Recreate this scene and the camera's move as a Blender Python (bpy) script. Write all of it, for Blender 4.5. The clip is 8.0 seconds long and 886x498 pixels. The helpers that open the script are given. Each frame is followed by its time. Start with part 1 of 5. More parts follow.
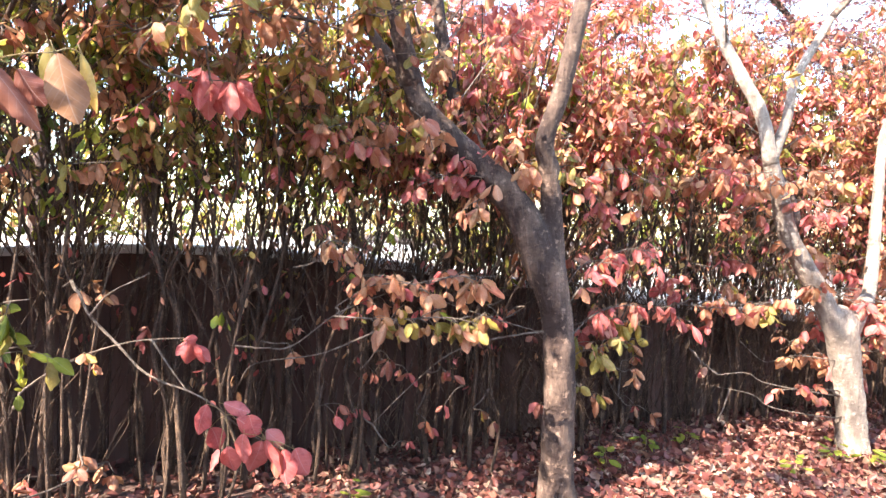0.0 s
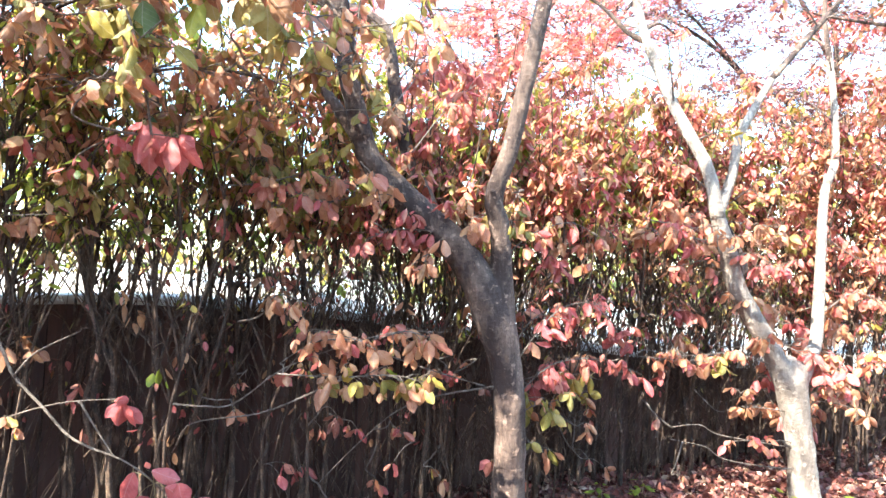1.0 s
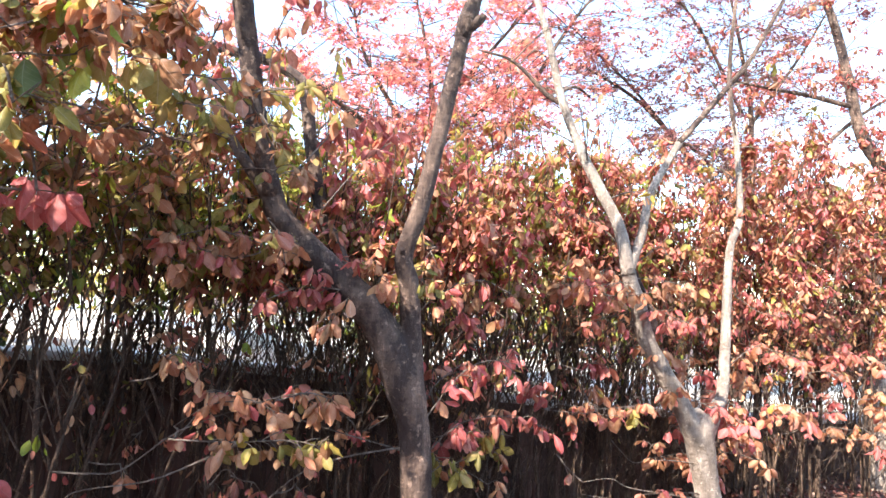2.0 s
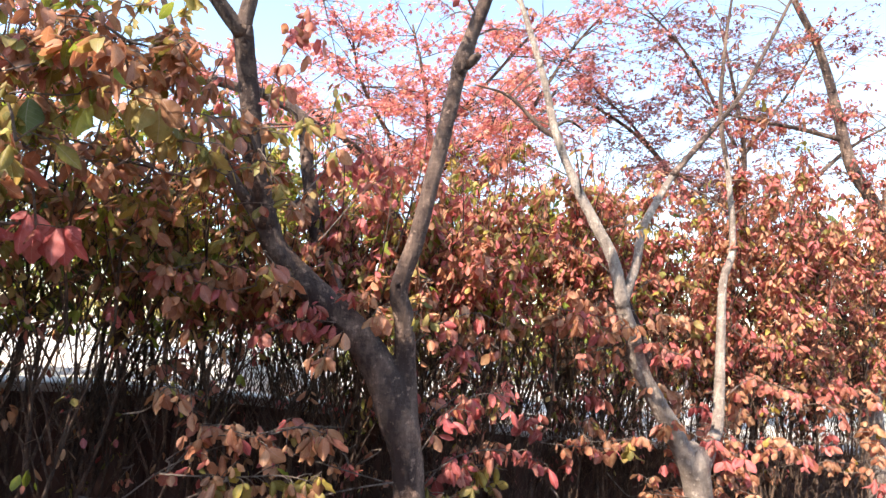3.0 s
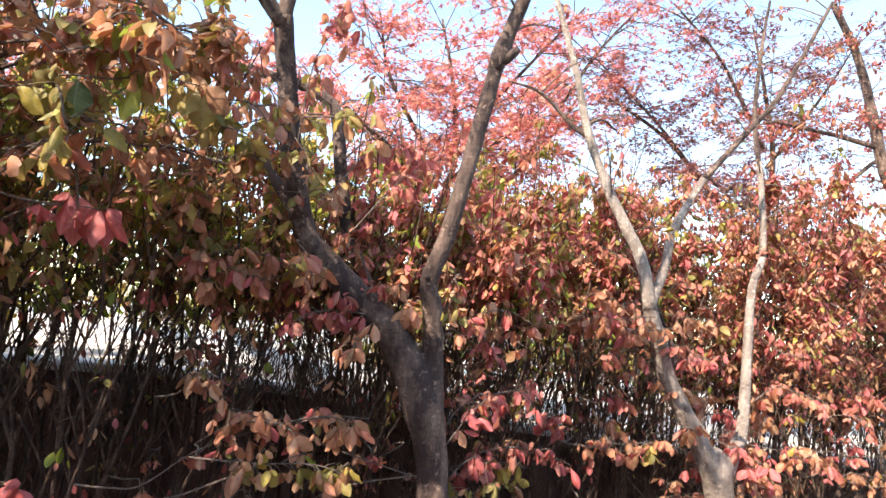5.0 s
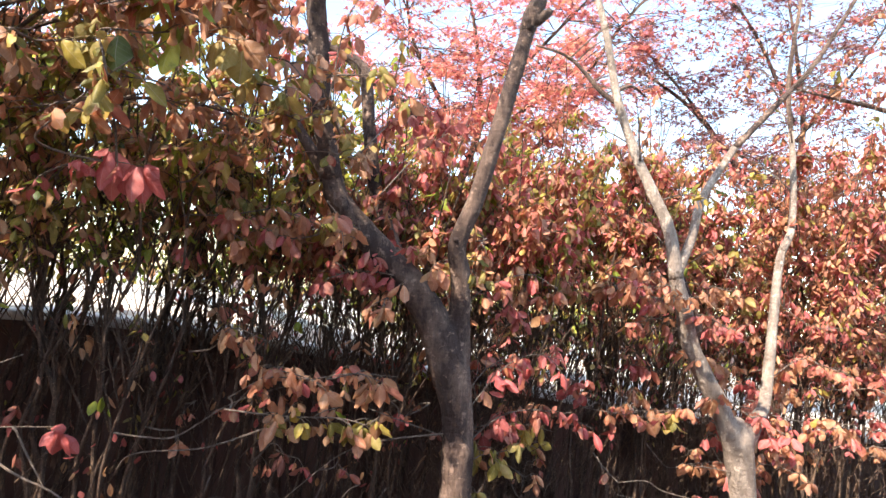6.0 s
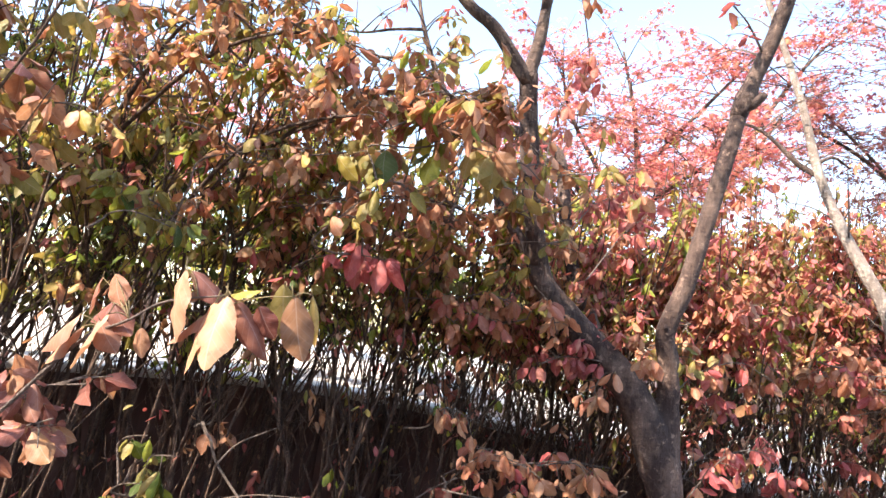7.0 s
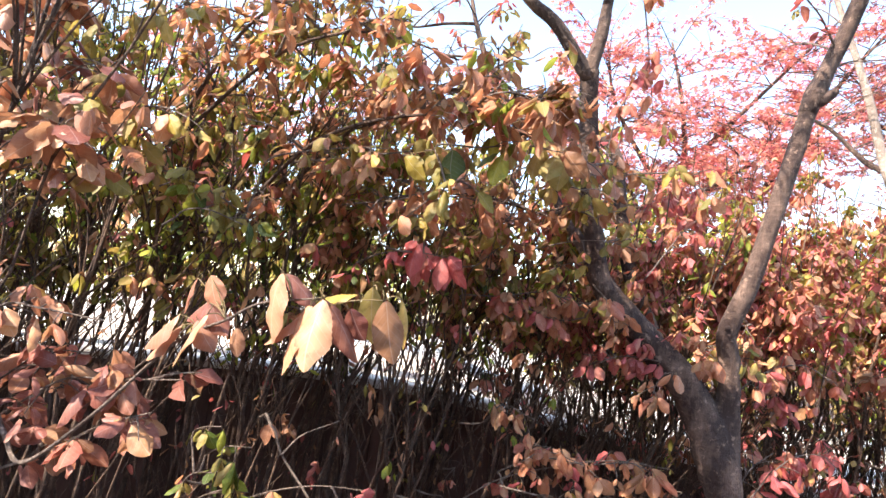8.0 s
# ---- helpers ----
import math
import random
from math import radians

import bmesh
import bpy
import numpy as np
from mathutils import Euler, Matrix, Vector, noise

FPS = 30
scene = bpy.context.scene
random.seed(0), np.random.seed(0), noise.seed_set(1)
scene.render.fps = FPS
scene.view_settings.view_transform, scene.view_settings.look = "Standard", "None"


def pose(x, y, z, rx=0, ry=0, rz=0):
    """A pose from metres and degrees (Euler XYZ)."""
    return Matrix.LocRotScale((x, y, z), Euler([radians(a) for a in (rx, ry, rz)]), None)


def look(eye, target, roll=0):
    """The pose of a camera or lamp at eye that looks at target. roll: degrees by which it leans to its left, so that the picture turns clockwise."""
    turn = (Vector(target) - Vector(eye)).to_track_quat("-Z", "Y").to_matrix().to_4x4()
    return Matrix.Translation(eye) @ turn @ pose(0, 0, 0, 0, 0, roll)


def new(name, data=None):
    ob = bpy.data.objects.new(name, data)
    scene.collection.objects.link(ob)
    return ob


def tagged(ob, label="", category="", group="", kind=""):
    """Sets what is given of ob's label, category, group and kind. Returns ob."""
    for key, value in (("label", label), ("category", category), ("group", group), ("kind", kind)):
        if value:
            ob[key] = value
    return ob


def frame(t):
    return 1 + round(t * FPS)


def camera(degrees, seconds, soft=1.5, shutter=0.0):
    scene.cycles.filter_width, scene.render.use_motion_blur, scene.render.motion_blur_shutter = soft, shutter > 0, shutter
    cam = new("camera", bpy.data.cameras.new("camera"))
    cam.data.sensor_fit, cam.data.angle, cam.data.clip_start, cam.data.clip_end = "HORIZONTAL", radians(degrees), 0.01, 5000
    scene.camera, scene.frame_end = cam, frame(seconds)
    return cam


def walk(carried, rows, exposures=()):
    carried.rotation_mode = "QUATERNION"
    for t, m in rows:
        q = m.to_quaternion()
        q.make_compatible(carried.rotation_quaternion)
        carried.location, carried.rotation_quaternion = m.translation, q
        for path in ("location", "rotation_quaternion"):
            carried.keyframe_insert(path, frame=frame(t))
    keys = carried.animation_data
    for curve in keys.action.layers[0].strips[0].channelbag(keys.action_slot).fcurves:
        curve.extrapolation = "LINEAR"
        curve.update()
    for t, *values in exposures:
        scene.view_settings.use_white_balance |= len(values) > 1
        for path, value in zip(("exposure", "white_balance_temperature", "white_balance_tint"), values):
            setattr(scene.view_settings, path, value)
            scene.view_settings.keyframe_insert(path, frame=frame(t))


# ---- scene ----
cam = camera(74.1, 8.0, soft=1.42)
PATH = [
    (0, (-0.031, -0.218, 1.288), (-0.002, 1.782, 1.243), 1.8),
    (0.5, (0.052, -0.197, 1.317), (0.154, 1.8, 1.333), 2.4),
    (1, (0.07, -0.203, 1.378), (0.192, 1.791, 1.458), 2.2),
    (1.5, (0.199, -0.224, 1.482), (0.408, 1.757, 1.656), 1.5),
    (1.7, (0.247, -0.226, 1.494), (0.522, 1.747, 1.675), 2.5),
    (3, (0.252, -0.264, 1.546), (0.546, 1.694, 1.829), 3.2),
    (3.5, (0.218, -0.248, 1.515), (0.484, 1.717, 1.776), 3.8),
    (4, (0.212, -0.244, 1.514), (0.472, 1.723, 1.772), 4.5),
    (4.5, (0.203, -0.243, 1.538), (0.461, 1.722, 1.808), 5.4),
    (5.8, (0.137, -0.244, 1.508), (0.348, 1.734, 1.712), 5.6),
    (6, (0.128, -0.244, 1.471), (0.325, 1.739, 1.647), 6.3),
    (6.5, (-0.019, -0.241, 1.47), (0.073, 1.749, 1.65), 7.0),
    (7, (-0.325, -0.327, 1.58), (-0.535, 1.641, 1.868), 8.4),
    (7.5, (-0.506, -0.376, 1.588), (-0.851, 1.578, 1.845), 9.0),
    (8, (-0.456, -0.356, 1.592), (-0.763, 1.606, 1.831), 9.3),
]
EXPOSURES = [(0, 2.95, 6500, 10), (0.1, 2.95, 6450, 8), (0.3, 3.17, 5850, -1), (1.0, 3.1, 5850, -1), (1.5, 2.78, 5950, 3), (3.0, 1.88, 6500, 10), (4.5, 1.89, 6500, 10), (6.0, 2.05, 6650, 9), (6.5, 2.28, 6650, 10), (7.0, 2.16, 6550, 12), (7.5, 2.14, 6550, 12), (8.0, 2.20, 6550, 13)]
walk(cam, [(t, look(eye, target, roll)) for t, eye, target, roll in PATH], EXPOSURES)

# ---- world and sun ----
SUN_WAY = Vector((-0.56, -0.48, 0.675)).normalized()      # towards the sun
world = bpy.data.worlds.new("sky")
scene.world = world
world.use_nodes = True
wn = world.node_tree.nodes
sky = wn.new("ShaderNodeTexSky")
sky.sky_type = "NISHITA"
sky.sun_disc = False
sky.sun_elevation = math.asin(SUN_WAY.z)
sky.sun_rotation = math.atan2(SUN_WAY.x, SUN_WAY.y)
sky.air_density, sky.dust_density, sky.ozone_density = 1.25, 0.7, 1.0
world.node_tree.links.new(sky.outputs[0], wn["Background"].inputs[0])
wn["Background"].inputs[1].default_value = 0.15
sun = new("sun", bpy.data.lights.new("sun", "SUN"))
sun.data.energy, sun.data.angle, sun.data.color = 4.3, radians(0.6), (1.0, 0.88, 0.76)
sun.matrix_world = look(SUN_WAY * 40, (0, 0, 0))

rng = np.random.default_rng(11)
R = random.Random(5)


# ---- materials ----
def nodes_of(name):
    m = bpy.data.materials.new(name)
    m.use_nodes = True
    return m, m.node_tree.nodes, m.node_tree.links, m.node_tree.nodes["Principled BSDF"]


def ramp(ns, stops):
    r = ns.new("ShaderNodeValToRGB")
    while len(r.color_ramp.elements) < len(stops):
        r.color_ramp.elements.new(0.5)
    for e, (p, c) in zip(r.color_ramp.elements, stops):
        e.position, e.color = p, (*c, 1)
    return r


def noise_node(ns, ls, coord, scale, detail=4, rough=0.6, stretch=None):
    n = ns.new("ShaderNodeTexNoise")
    n.inputs["Scale"].default_value, n.inputs["Detail"].default_value, n.inputs["Roughness"].default_value = scale, detail, rough
    if stretch:
        mp = ns.new("ShaderNodeMapping")
        mp.inputs["Scale"].default_value = stretch
        ls.new(coord, mp.inputs[0])
        coord = mp.outputs[0]
    ls.new(coord, n.inputs["Vector"])
    return n


def mathn(ns, ls, op, a, b=0.0):
    n = ns.new("ShaderNodeMath")
    n.operation = op
    for i, v in enumerate((a, b)):
        if isinstance(v, (int, float)):
            n.inputs[i].default_value = v
        else:
            ls.new(v, n.inputs[i])
    return n.outputs[0]


def mixc(ns, ls, fac, a, b, mode="MIX"):
    n = ns.new("ShaderNodeMix")
    n.data_type, n.blend_type = "RGBA", mode
    for k, v in ((0, fac), (6, a), (7, b)):
        if isinstance(v, (int, float)):
            n.inputs[k].default_value = v
        elif isinstance(v, tuple):
            n.inputs[k].default_value = (*v, 1)
        else:
            ls.new(v, n.inputs[k])
    return n.outputs[2]


def leaf_material(name, stops, through_light=0.4, vein=True):
    """A leaf: one tint for each leaf, veins along its own length, brown specks, light passing through the blade."""
    stops = [(at, (c[0], c[1] * 0.97, c[2] * 0.97)) for at, c in stops]
    m, ns, ls, p = nodes_of(name)
    geo, info, uv = ns.new("ShaderNodeNewGeometry"), ns.new("ShaderNodeObjectInfo"), ns.new("ShaderNodeUVMap")
    pick = mathn(ns, ls, "FRACT", mathn(ns, ls, "ADD", geo.outputs["Random Per Island"], info.outputs["Random"]))
    r = ramp(ns, stops)
    ls.new(pick, r.inputs[0])
    col = r.outputs[0]
    blot = noise_node(ns, ls, geo.outputs["Position"], 45, 3)
    br = ramp(ns, [(0.52, (0, 0, 0)), (0.72, (1, 1, 1))])
    ls.new(blot.outputs[0], br.inputs[0])
    patch = noise_node(ns, ls, geo.outputs["Position"], 16, 2)
    pr = ramp(ns, [(0.42, (0, 0, 0)), (0.62, (1, 1, 1))])
    ls.new(patch.outputs[0], pr.inputs[0])
    col = mixc(ns, ls, mathn(ns, ls, "MULTIPLY", pr.outputs[0], 0.5), col, stops[1][1])
    shade = tuple(c * 0.5 for c in stops[0][1])
    col = mixc(ns, ls, mathn(ns, ls, "MULTIPLY", br.outputs[0], 0.45), col, shade)
    if vein:
        sep = ns.new("ShaderNodeSeparateXYZ")
        ls.new(uv.outputs[0], sep.inputs[0])
        across = mathn(ns, ls, "ABSOLUTE", mathn(ns, ls, "SUBTRACT", sep.outputs[0], 0.5))
        rib = mathn(ns, ls, "LESS_THAN", across, 0.018)
        side = mathn(ns, ls, "SINE", mathn(ns, ls, "MULTIPLY", mathn(ns, ls, "SUBTRACT", sep.outputs[1], mathn(ns, ls, "MULTIPLY", across, 0.55)), 46.0))
        side = mathn(ns, ls, "GREATER_THAN", side, 0.93)
        lines = mathn(ns, ls, "MAXIMUM", rib, mathn(ns, ls, "MULTIPLY", side, 0.45))
        light = tuple(min(1, c * 0.6 + 0.28) for c in stops[-1][1])
        col = mixc(ns, ls, mathn(ns, ls, "MULTIPLY", lines, 0.26), col, light)
        rim = mathn(ns, ls, "MULTIPLY", mathn(ns, ls, "POWER", mathn(ns, ls, "MULTIPLY", across, 2.0), 2.2), 0.55)
        col = mixc(ns, ls, rim, col, tuple(c * 0.9 for c in stops[0][1]))
        bump = ns.new("ShaderNodeBump")
        bump.inputs["Strength"].default_value, bump.inputs["Distance"].default_value = 0.35, 0.002
        ls.new(lines, bump.inputs["Height"])
        ls.new(bump.outputs[0], p.inputs["Normal"])
    ls.new(col, p.inputs["Base Color"])
    p.inputs["Roughness"].default_value = 0.5
    p.inputs["Specular IOR Level"].default_value = 0.35
    tr, mx = ns.new("ShaderNodeBsdfTranslucent"), ns.new("ShaderNodeMixShader")
    ls.new(mixc(ns, ls, 1.0, col, (1.0, 0.88, 0.76), "MULTIPLY"), tr.inputs[0])
    mx.inputs[0].default_value = through_light
    ls.new(p.outputs[0], mx.inputs[1])
    ls.new(tr.outputs[0], mx.inputs[2])
    ls.new(mx.outputs[0], ns["Material Output"].inputs[0])
    return m


LEAF = {
    "olive": leaf_material("leaf_olive", [(0, (0.17, 0.165, 0.036)), (0.5, (0.31, 0.27, 0.068)), (1, (0.45, 0.33, 0.125))], 0.55),
    "green": leaf_material("leaf_green", [(0, (0.13, 0.195, 0.030)), (0.5, (0.30, 0.37, 0.052)), (1, (0.50, 0.50, 0.085))], 0.62),
    "deep": leaf_material("leaf_deep_green", [(0, (0.035, 0.06, 0.012)), (0.5, (0.075, 0.11, 0.02)), (1, (0.15, 0.165, 0.035))], 0.4),
    "yellow": leaf_material("leaf_yellow", [(0, (0.30, 0.24, 0.045)), (0.5, (0.45, 0.35, 0.07)), (1, (0.54, 0.38, 0.15))], 0.45),
    "orange": leaf_material("leaf_orange", [(0, (0.35, 0.135, 0.072)), (0.5, (0.51, 0.235, 0.125)), (1, (0.62, 0.36, 0.195))], 0.48),
    "brown": leaf_material("leaf_brown", [(0, (0.25, 0.120, 0.062)), (0.5, (0.38, 0.20, 0.098)), (1, (0.48, 0.28, 0.135))], 0.48),
    "tan": leaf_material("leaf_tan", [(0, (0.32, 0.135, 0.080)), (0.5, (0.44, 0.215, 0.120)), (1, (0.53, 0.325, 0.165))], 0.32),
    "cream": leaf_material("leaf_cream", [(0, (0.35, 0.158, 0.096)), (0.5, (0.40, 0.222, 0.134)), (1, (0.44, 0.295, 0.158))], 0.3),
    # salmon is kept darker to stand for leaves in part shade
    "salmon": leaf_material("leaf_salmon", [(0, (0.20, 0.068, 0.050)), (0.5, (0.29, 0.116, 0.083)), (1, (0.36, 0.185, 0.115))], 0.38),
    "red": leaf_material("leaf_red", [(0, (0.34, 0.100, 0.070)), (0.5, (0.49, 0.185, 0.128)), (1, (0.60, 0.29, 0.19))], 0.48),
    "pink": leaf_material("leaf_pink", [(0, (0.42, 0.085, 0.082)), (0.5, (0.54, 0.148, 0.138)), (1, (0.60, 0.235, 0.20))], 0.42),
    "darkred": leaf_material("leaf_dark_red", [(0, (0.25, 0.056, 0.052)), (0.5, (0.41, 0.108, 0.095)), (1, (0.52, 0.180, 0.145))], 0.48),
}
MAPLE = leaf_material("maple_leaf", [(0, (0.32, 0.080, 0.105)), (0.3, (0.54, 0.175, 0.185)), (0.65, (0.67, 0.30, 0.22)), (1, (0.70, 0.45, 0.28))], 0.55, vein=False)
LITTER = leaf_material("fallen_leaf", [(0, (0.050, 0.017, 0.014)), (0.35, (0.135, 0.043, 0.034)), (0.62, (0.215, 0.082, 0.060)), (0.84, (0.32, 0.185, 0.120)), (1, (0.43, 0.325, 0.235))], 0.15, vein=False)
# Darker copy of the maple leaf: backlit, shaded undersides put into the colour.
MAPLE_SHADED = leaf_material("maple_leaf_shaded", [(0, (0.10, 0.036, 0.060)), (0.4, (0.22, 0.080, 0.095)), (0.75, (0.38, 0.165, 0.135)), (1, (0.52, 0.30, 0.18))], 0.42, vein=False)
MIX = {   # palettes: the share of each leaf tint
    "olive": {"olive": 6, "yellow": 1, "orange": 1},
    "yelgreen": {"olive": 4, "brown": 4, "tan": 2, "yellow": 1.2, "green": 0.6},
    "green": {"green": 2, "olive": 4, "deep": 2},
    "near": {"tan": 5, "orange": 1, "cream": 2.5, "salmon": 1, "olive": 2, "yellow": 0.8},
    "mixyel": {"yellow": 2, "olive": 3, "orange": 3},
    "bough": {"brown": 4, "orange": 3, "olive": 3, "tan": 2, "yellow": 0.7, "red": 0.7},
    "mixwarm": {"orange": 4, "red": 2.5, "tan": 2, "pink": 1.5, "brown": 1},
    "orange": {"orange": 5, "tan": 2, "red": 1, "brown": 1},
    "tan": {"tan": 6, "salmon": 1, "orange": 1, "yellow": 0.8},
    "salmon": {"salmon": 7, "brown": 1.2, "tan": 0.8, "red": 0.6},
    "red": {"red": 5, "pink": 2, "orange": 2},
    "pink": {"pink": 6, "red": 1},
    "darkred": {"darkred": 4, "red": 2, "pink": 1},
    "beyond": {"green": 4, "yellow": 2, "olive": 2},
    "hedge_left": {"olive": 5, "green": 3.2, "deep": 0.6, "yellow": 1.2, "orange": 3, "tan": 3, "brown": 3, "red": 0.7, "pink": 0.7},
    "hedge_end": {"olive": 7, "green": 6, "deep": 1.5, "yellow": 1.2, "orange": 1, "tan": 1.5, "brown": 2, "pink": 0.4},
    "hedge_mid": {"orange": 3.2, "olive": 2.0, "brown": 1.2, "yellow": 0.9, "green": 0.5, "red": 4.4, "pink": 3.4, "tan": 1},
    "hedge_right": {"red": 4.2, "orange": 3, "darkred": 1.6, "yellow": 0.6, "olive": 1.4, "brown": 2.4, "tan": 2.2, "pink": 2.2},
}


def bark_material(name, dark, pale, scale=1.0, shift=0.0):
    m, ns, ls, p = nodes_of(name)
    co = ns.new("ShaderNodeTexCoord").outputs["Object"]
    big = noise_node(ns, ls, co, 9 * scale, 5, 0.62, (1, 1, 0.45))
    fine = noise_node(ns, ls, co, 55 * scale, 6, 0.72, (1, 1, 0.3))
    rings = noise_node(ns, ls, co, 45 * scale, 5, 0.7, (0.6, 0.6, 1.3))
    spots = noise_node(ns, ls, co, 30 * scale, 4, 0.6)
    r = ramp(ns, [(0.41 + shift, dark), (0.54 + shift, tuple(a * 0.72 + b * 0.28 for a, b in zip(dark, pale))), (0.68 + shift, pale)])
    tone = mathn(ns, ls, "ADD", mathn(ns, ls, "MULTIPLY", big.outputs[0], 0.62), mathn(ns, ls, "MULTIPLY", fine.outputs[0], 0.20))
    ls.new(mathn(ns, ls, "ADD", tone, mathn(ns, ls, "MULTIPLY", rings.outputs[0], 0.18)), r.inputs[0])
    sr = ramp(ns, [(0.58, (0, 0, 0)), (0.68, (1, 1, 1))])
    ls.new(spots.outputs[0], sr.inputs[0])
    col = mixc(ns, ls, mathn(ns, ls, "MULTIPLY", sr.outputs[0], 0.4), r.outputs[0], tuple(min(1, c * 1.25) for c in pale))
    ls.new(col, p.inputs["Base Color"])
    p.inputs["Roughness"].default_value = 0.88
    bump = ns.new("ShaderNodeBump")
    bump.inputs["Strength"].default_value, bump.inputs["Distance"].default_value = 1.0, 0.018
    relief = mathn(ns, ls, "ADD", fine.outputs[0], mathn(ns, ls, "MULTIPLY", rings.outputs[0], 0.6))
    ls.new(mathn(ns, ls, "ADD", relief, mathn(ns, ls, "MULTIPLY", big.outputs[0], 1.6)), bump.inputs["Height"])
    ls.new(bump.outputs[0], p.inputs["Normal"])
    return m


# Besides mottling, BARK's dark ground and pale patches imitate shade and sun spots.
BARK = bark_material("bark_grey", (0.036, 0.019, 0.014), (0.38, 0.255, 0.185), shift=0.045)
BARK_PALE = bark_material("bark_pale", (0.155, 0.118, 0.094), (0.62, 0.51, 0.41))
STEM = bark_material("stem_bark", (0.040, 0.021, 0.014), (0.31, 0.190, 0.115), 3.0)
TWIG = bark_material("twig_bark", (0.12, 0.085, 0.065), (0.36, 0.28, 0.22), 3.0)
PETIOLE = bark_material("leaf_stalk", (0.30, 0.22, 0.10), (0.50, 0.36, 0.18), 4.0)


def plain_material(name, stops, scale, rough, bump_scale, bump_depth, spotted=None):
    m, ns, ls, p = nodes_of(name)
    co = ns.new("ShaderNodeTexCoord").outputs["Object"]
    a = noise_node(ns, ls, co, scale, 6, 0.65)
    r = ramp(ns, stops)
    ls.new(a.outputs[0], r.inputs[0])
    col = r.outputs[0]
    b = noise_node(ns, ls, co, bump_scale, 5, 0.7)
    if spotted:
        sr = ramp(ns, [(0.5, (0, 0, 0)), (0.62, (1, 1, 1))])
        ls.new(b.outputs[0], sr.inputs[0])
        col = mixc(ns, ls, mathn(ns, ls, "MULTIPLY", sr.outputs[0], 0.5), col, spotted)
    ls.new(col, p.inputs["Base Color"])
    p.inputs["Roughness"].default_value = rough
    bump = ns.new("ShaderNodeBump")
    bump.inputs["Strength"].default_value, bump.inputs["Distance"].default_value = 0.6, bump_depth
    ls.new(b.outputs[0], bump.inputs["Height"])
    ls.new(bump.outputs[0], p.inputs["Normal"])
    return m


def vary_each(m, low, high):
    """Lets the pieces of one material differ a little in tone."""
    ns, ls = m.node_tree.nodes, m.node_tree.links
    p = ns["Principled BSDF"]
    source = p.inputs["Base Color"].links[0].from_socket
    tone = ramp(ns, [(0, (low,) * 3), (1, (high,) * 3)])
    ls.new(ns.new("ShaderNodeObjectInfo").outputs["Random"], tone.inputs[0])
    ls.new(mixc(ns, ls, 1.0, source, tone.outputs[0], "MULTIPLY"), p.inputs["Base Color"])


SOIL = plain_material("soil", [(0.3, (0.042, 0.022, 0.016)), (0.55, (0.078, 0.042, 0.031)), (0.75, (0.120, 0.070, 0.052))], 3.0, 0.95, 60, 0.012, (0.13, 0.06, 0.045))
WALL = plain_material("wall_boards", [(0.3, (0.066, 0.032, 0.023)), (0.55, (0.108, 0.054, 0.039)), (0.8, (0.155, 0.086, 0.063))], 2.2, 0.9, 40, 0.004, (0.07, 0.048, 0.04))
vary_each(WALL, 0.65, 1.2)
COPING = plain_material("coping_stone", [(0.3, (0.50, 0.47, 0.43)), (0.7, (0.66, 0.63, 0.58))], 5.0, 0.8, 80, 0.002)
PAVING = plain_material("pale_paving", [(0.3, (0.47, 0.42, 0.35)), (0.7, (0.62, 0.57, 0.49))], 0.7, 0.85, 35, 0.003)
UNSEEN_WALL = plain_material("unseen_wall_brown", [(0.3, (0.13, 0.10, 0.08)), (0.7, (0.20, 0.16, 0.13))], 0.8, 0.85, 30, 0.003)


# ---- mesh helpers ----
def mesh_from(name, verts, faces, mats, face_mats=None, uvs=None, smooth=True):
    """faces: one array of triangles or quads (rows of equal length), or a list of such arrays."""
    blocks = faces if isinstance(faces, list) else [faces]
    me = bpy.data.meshes.new(name)
    verts = np.asarray(verts, np.float32)
    loops = np.concatenate([b.ravel() for b in blocks]).astype(np.int32)
    sizes = np.concatenate([np.full(len(b), b.shape[1], np.int32) for b in blocks])
    me.vertices.add(len(verts))
    me.vertices.foreach_set("co", verts.ravel())
    me.loops.add(len(loops))
    me.loops.foreach_set("vertex_index", loops)
    me.polygons.add(len(sizes))
    me.polygons.foreach_set("loop_start", np.concatenate(([0], np.cumsum(sizes)[:-1])).astype(np.int32))
    for m in mats:
        me.materials.append(m)
    if face_mats is not None:
        me.polygons.foreach_set("material_index", np.asarray(face_mats, np.int32))
    if uvs is not None:
        layer = me.uv_layers.new(name="UVMap")
        layer.data.foreach_set("uv", np.asarray(uvs, np.float32)[loops].ravel())
    me.update(calc_edges=True)
    me.validate()
    if smooth:
        me.polygons.foreach_set("use_smooth", np.ones(len(me.polygons), bool))
    return me


def thing(name, base, label, category, group="", kind=""):
    ob = new(name)
    ob.location = base
    ob.empty_display_size = 0.1
    return tagged(ob, label, category, group, kind)


def part_of(name, me, parent, label=""):
    ob = new(name, me)
    ob.parent = parent
    if parent.data is None:
        ob.matrix_parent_inverse = Matrix.Translation(-Vector(parent.location))
    return tagged(ob, label) if label else ob


